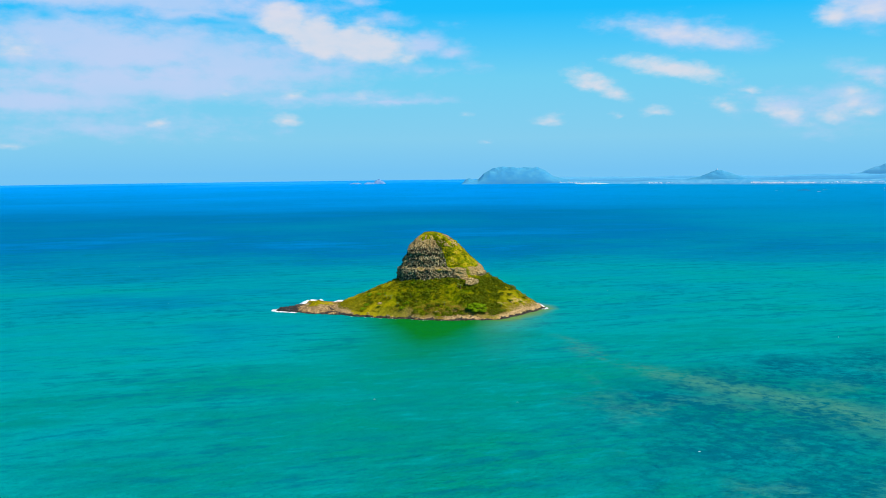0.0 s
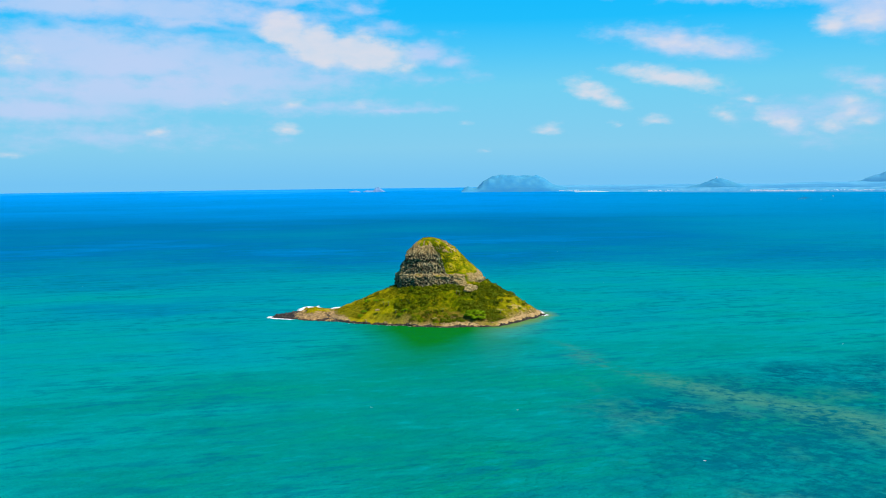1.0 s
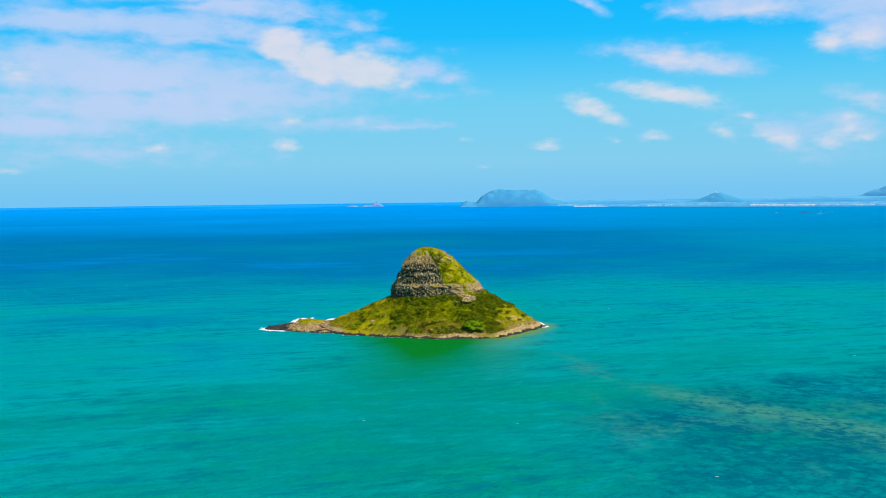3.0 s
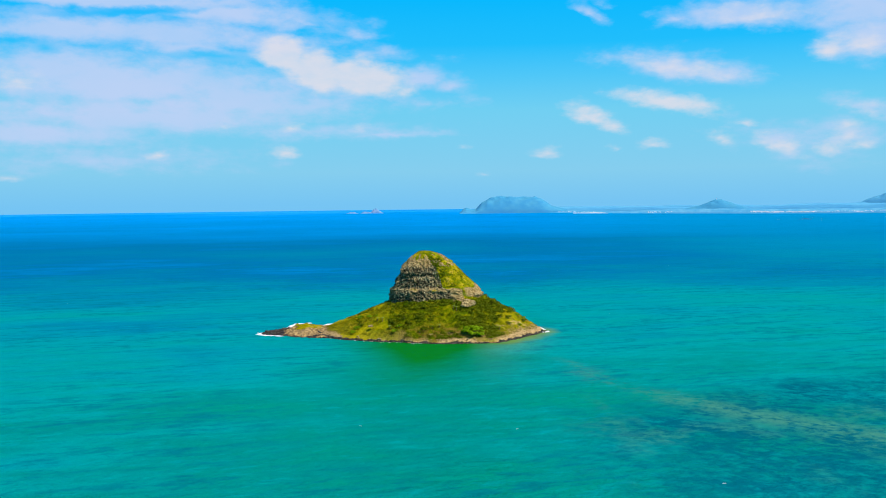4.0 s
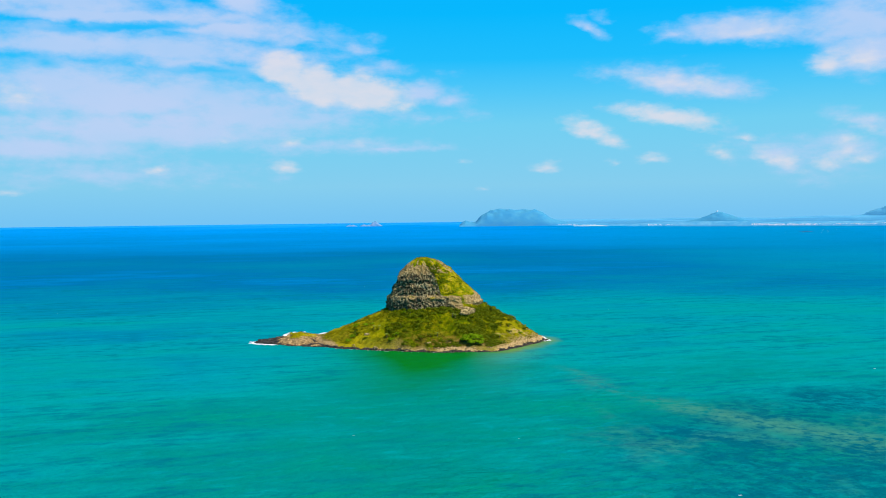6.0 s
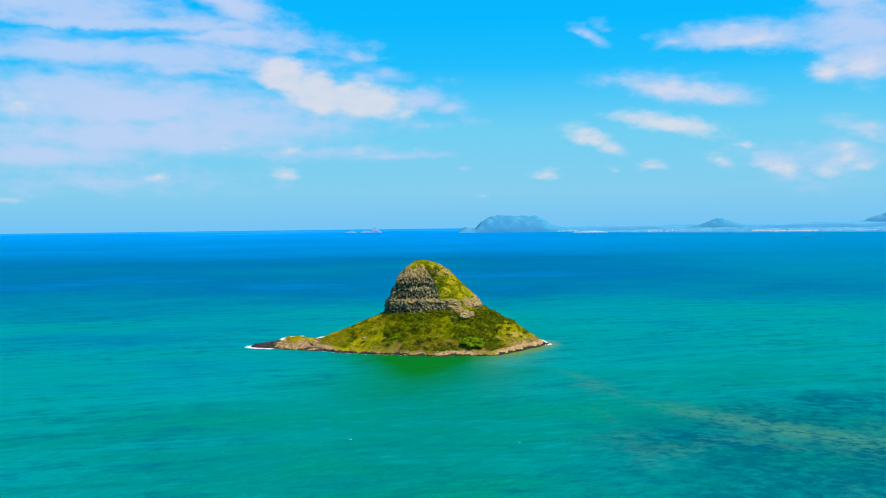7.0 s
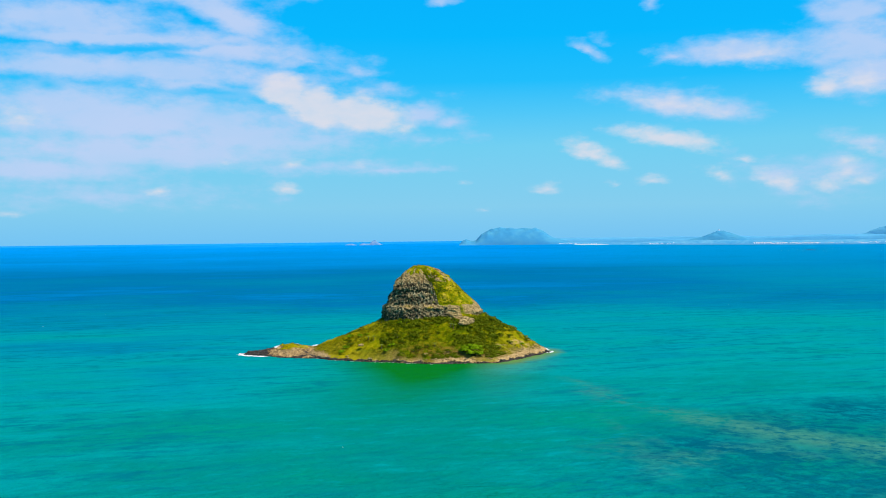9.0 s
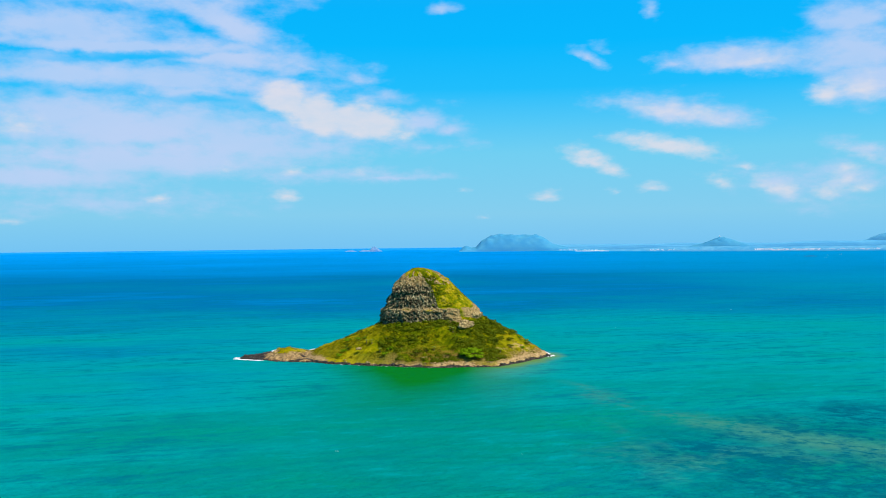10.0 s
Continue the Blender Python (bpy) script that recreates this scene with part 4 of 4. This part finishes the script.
def build_surf():
    places = []
    for k in range(100):  # round the tip of the spit
        u = rng.uniform(0, 1)
        x = -129.5 + 19 * u ** 1.5
        half = np.interp(x, (-129, -124, -110), (1.0, 7, 21))
        spine = np.interp(x, (-127, -110), (-17, -8))
        s = -1 if rng.uniform() < 0.6 else 1
        places.append((x + rng.normal() * 0.8, spine + s * (half + abs(rng.normal()) * 2.2 - 0.6), rng.uniform(0.5, 2.0), rng.uniform(0.25, 0.8), rng.uniform(-35, 35)))
    for k in range(150):  # breaking along the far side of the spit
        x = rng.uniform(-112, -97) if k < 105 else rng.uniform(-83, -78)
        half = np.interp(x, (-112, -92, -75), (22, 31, 36))
        places.append((x, -9 + half + (rng.uniform(8, 30) if k < 105 else rng.uniform(2, 14)), rng.uniform(0.8, 2.8), rng.uniform(0.7, 2.2), rng.uniform(-30, 30)))
    for k in range(60):  # off the outer point
        angle = rng.uniform(-16, 6)
        r = float(shore_radius(np.array(angle))) + rng.uniform(-0.4, 2.2)
        places.append((r * math.cos(radians(angle)), r * math.sin(radians(angle)), rng.uniform(0.5, 2.0), rng.uniform(0.35, 1.0), 80))
    for k in range(40):  # thin wash along the near shore
        angle = rng.uniform(-168, -80)
        r = float(shore_radius(np.array(angle))) + rng.uniform(0.2, 1.2)
        places.append((r * math.cos(radians(angle)), r * math.sin(radians(angle)), rng.uniform(0.3, 1.2), rng.uniform(0.12, 0.3), angle + 90))
    foam_patches("surf", places, "white surf breaking over the spit's rocks", "surf")
    caps = []
    for k in range(26):
        x, y = rng.uniform(-420, 420), rng.uniform(-430, 900)
        if math.hypot(x, y) < 150:
            continue
        caps.append((x, y, rng.uniform(0.4, 0.9), rng.uniform(0.12, 0.26), rng.uniform(-25, 15)))
    foam_patches("whitecaps", caps, "small scattered white wave crests on the sea", "whitecaps")


def build_outcrop(x0, y0, z0, sx, sy, sz, seed):
    me = boulder_mesh(seed, TAN_ROCK)
    bm = bmesh.new()
    bm.from_mesh(me)
    bmesh.ops.subdivide_edges(bm, edges=bm.edges[:], cuts=3, use_grid_fill=True)
    for v in bm.verts:
        p = Vector((v.co.x * sx, v.co.y * sy, v.co.z * sz))
        v.co *= 1 + 0.16 * noise.noise(p * 0.7) + 0.10 * noise.noise(p * 1.9)
    bm.to_mesh(me)
    bm.free()
    ob = new("outcrop", me)
    ob.parent = island
    ob.matrix_basis = pose(x0, y0, z0, 0, 0, 35) @ Matrix.Diagonal((sx, sy, sz, 1))
    tagged(ob, "weathered tan rock outcrop")


build_outcrop(35, -31, 23.6, 6.5, 3.2, 4.6, 31)
build_outcrop(43, -14, 29.0, 6.0, 3.5, 4.2, 33)
build_outcrop(-38, -52, 10.0, 2.0, 1.4, 1.3, 35)
build_outcrop(7, -69, 5.0, 2.6, 1.4, 1.6, 37)
build_shrubs()
build_grass()
build_spreading_tree()
build_bushes()
for px, py, tall in ((26, -38, 4.0), (24, -36, 3.2), (-30, -44, 3.4), (-34, -41, 3.0), (-24, -52, 3.2), (13, -60, 3.0), (34, -68, 2.6), (58, -52, 3.0)):
    build_palm(px, py, tall)
build_boulders()
build_surf()


# ---- far shores ----
def far_point(az, true_distance):
    """A place on the sea's sheet by bearing from the middle of the path and true distance."""
    r = 2 * NEAR - NEAR ** 2 / true_distance
    return MID_X + r * math.sin(radians(az)), MID_Y + r * math.cos(radians(az))


def far_land(name, az_low, az_high, near_low, near_high, depth, outline, mat, seed=0, rough=3.0):
    """Hilly land seen far off, between two bearings at their true distances: outline gives heights in metres along its length from 0 to 1.
    Returns it with a function for places on it."""
    n, m = 160, 40
    xa, ya = far_point(az_low, near_low)
    xb, yb = far_point(az_high, near_high)
    length = math.hypot(xb - xa, yb - ya)
    nx, ny = -(yb - ya) / length, (xb - xa) / length

    def place(u, v):
        u, v = np.asarray(u, float), np.asarray(v, float)
        x, y = xa + (xb - xa) * u + nx * depth * v, ya + (yb - ya) * u + ny * depth * v
        h = np.interp(u, [p for p, _ in outline], [q for _, q in outline])
        shape = np.sqrt(np.clip(1 - v ** 2, 0, 1)) ** 1.4
        rocky = fractal(x / 45, y / 45, seed, 4) * rough
        z = np.where(np.abs(v) > 0.99, -4, h * shape * (1 + 0.12 * fractal(u * 9, v * 2, seed + 5, 3)) + rocky * shape * np.clip(h / 15, 0, 1))
        return x, y, z + sea_level(x, y)

    u, v = np.meshgrid(np.linspace(0, 1, n), np.linspace(-1, 1, m))
    me = mesh_from(name, np.stack(place(u, v), -1).reshape(-1, 3), grid_faces(m, n))
    return part(name, me, mat), place


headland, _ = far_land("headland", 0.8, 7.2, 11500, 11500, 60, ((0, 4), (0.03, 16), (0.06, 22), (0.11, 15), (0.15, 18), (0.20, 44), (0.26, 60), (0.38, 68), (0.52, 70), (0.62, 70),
                       (0.70, 66), (0.78, 50), (0.86, 30), (0.94, 18), (1, 12)), FAR_HAZE_GREEN, 101, 1.2)
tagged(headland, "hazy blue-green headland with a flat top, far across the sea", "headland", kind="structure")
islet_low, _ = far_land("far_islet", -6.05, -5.35, 12800, 12800, 12, ((0, 0), (0.3, 5), (0.6, 7), (1, 0)), FAR_HAZE_ROCK, 103, 2.0)
islet_high, _ = far_land("far_islet", -5.2, -3.85, 12800, 12800, 18, ((0, 0), (0.15, 9), (0.3, 6), (0.45, 5), (0.58, 18), (0.72, 21), (0.85, 10), (1, 0)), FAR_HAZE_ROCK, 104, 2.5)
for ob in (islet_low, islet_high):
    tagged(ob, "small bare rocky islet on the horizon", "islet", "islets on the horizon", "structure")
plain, _ = far_land("far_plain", 6.4, 29.0, 12200, 11600, 20, ((0, 20), (0.3, 25), (0.6, 29), (0.85, 30), (1, 31)), FAR_HAZE_PALE, 110, 1.0)
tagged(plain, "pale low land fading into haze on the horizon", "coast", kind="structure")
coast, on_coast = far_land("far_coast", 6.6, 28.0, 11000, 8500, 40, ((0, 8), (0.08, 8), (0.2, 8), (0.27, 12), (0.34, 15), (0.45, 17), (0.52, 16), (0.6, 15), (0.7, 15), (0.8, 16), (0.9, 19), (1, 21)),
                           FAR_HAZE_COAST, 105, 1.0)
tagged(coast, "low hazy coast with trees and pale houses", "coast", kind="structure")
hill, on_hill = far_land("far_hill", 13.0, 18.2, 10500, 10200, 40, ((0, 3), (0.2, 14), (0.36, 26), (0.5, 44), (0.6, 46), (0.72, 35), (0.86, 18), (1, 6)), FAR_HAZE_GREEN, 106, 1.2)
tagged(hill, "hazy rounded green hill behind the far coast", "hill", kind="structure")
ridge, _ = far_land("far_ridge", 22.4, 30.0, 16000, 16000, 30, ((0, 8), (0.08, 20), (0.16, 28), (0.24, 44), (0.34, 56), (0.5, 70), (1, 90)), FAR_HAZE_RIDGE, 107, 4.0)
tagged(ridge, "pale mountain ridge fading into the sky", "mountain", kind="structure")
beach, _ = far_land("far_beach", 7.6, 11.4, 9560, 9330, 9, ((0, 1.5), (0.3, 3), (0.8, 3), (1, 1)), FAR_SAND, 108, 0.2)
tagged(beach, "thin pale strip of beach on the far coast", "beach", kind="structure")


def build_dome():
    x, y, z = (float(q) for q in on_hill(0.55, 0.0))
    dome = new("radar_dome")
    dome.location = (x, y, z - 0.5)
    tagged(dome, "small white radar dome on the far hilltop", "dome")
    v, f = tube([(0, 0, 0), (0, 0, 3.0)], [2.2, 2.0], 12)
    part("tower", mesh_from("tower", v, f), FAR_WALL, dome)
    bm = bmesh.new()
    bmesh.ops.create_icosphere(bm, subdivisions=2, radius=2.6, matrix=Matrix.Translation((0, 0, 4.6)))
    me = bpy.data.meshes.new("ball")
    bm.to_mesh(me)
    bm.free()
    part("ball", me, FAR_WALL, dome)


def build_town():
    verts, faces = [], []
    box = np.array([(x, y, z) for z in (0, 1) for y in (-0.5, 0.5) for x in (-0.5, 0.5)])
    quads = np.array([(0, 1, 5, 4), (1, 3, 7, 5), (3, 2, 6, 7), (2, 0, 4, 6), (4, 5, 7, 6)])
    for k in range(320):
        u = rng.uniform(0.53, 0.69) if k < 200 else (rng.uniform(0.69, 0.90) if k < 260 else (rng.uniform(0.01, 0.12) if k < 295 else rng.uniform(0.26, 0.33)))
        x, y, z = (float(q) for q in on_coast(u, rng.uniform(-0.90, -0.72)))
        size = np.array((rng.uniform(2.5, 7), rng.uniform(2, 4), rng.uniform(2.6, 3.6)))
        verts.append(box * size + (x, y, z - 2.4))
        faces.append(quads + 8 * k)
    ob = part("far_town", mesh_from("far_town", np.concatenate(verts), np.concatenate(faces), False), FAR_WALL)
    tagged(ob, "scattered pale houses along the far coast", "houses", kind="stuff")


build_town()
build_dome()
reef_rock, _ = far_land("reef_rock", 20.3, 21.0, 5350, 5350, 8, ((0, 0.4), (0.3, 1.6), (0.6, 2.6), (0.8, 1.2), (1, 0.4)), FAR_HAZE_REEF, 109, 0.6)
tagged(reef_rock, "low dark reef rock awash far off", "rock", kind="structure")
breakers = []
for k in range(34):
    az = rng.choice((19.6, 20.6, 21.6, 22.6, 24.6, 25.3), p=(0.15, 0.2, 0.2, 0.15, 0.15, 0.15)) + rng.normal() * 0.35
    x, y = far_point(az, rng.uniform(5000, 6200))
    breakers.append((x, y, rng.uniform(3, 8), rng.uniform(0.2, 0.45), -az))
foam_patches("breakers", breakers, "white breakers over a far reef", "surf")
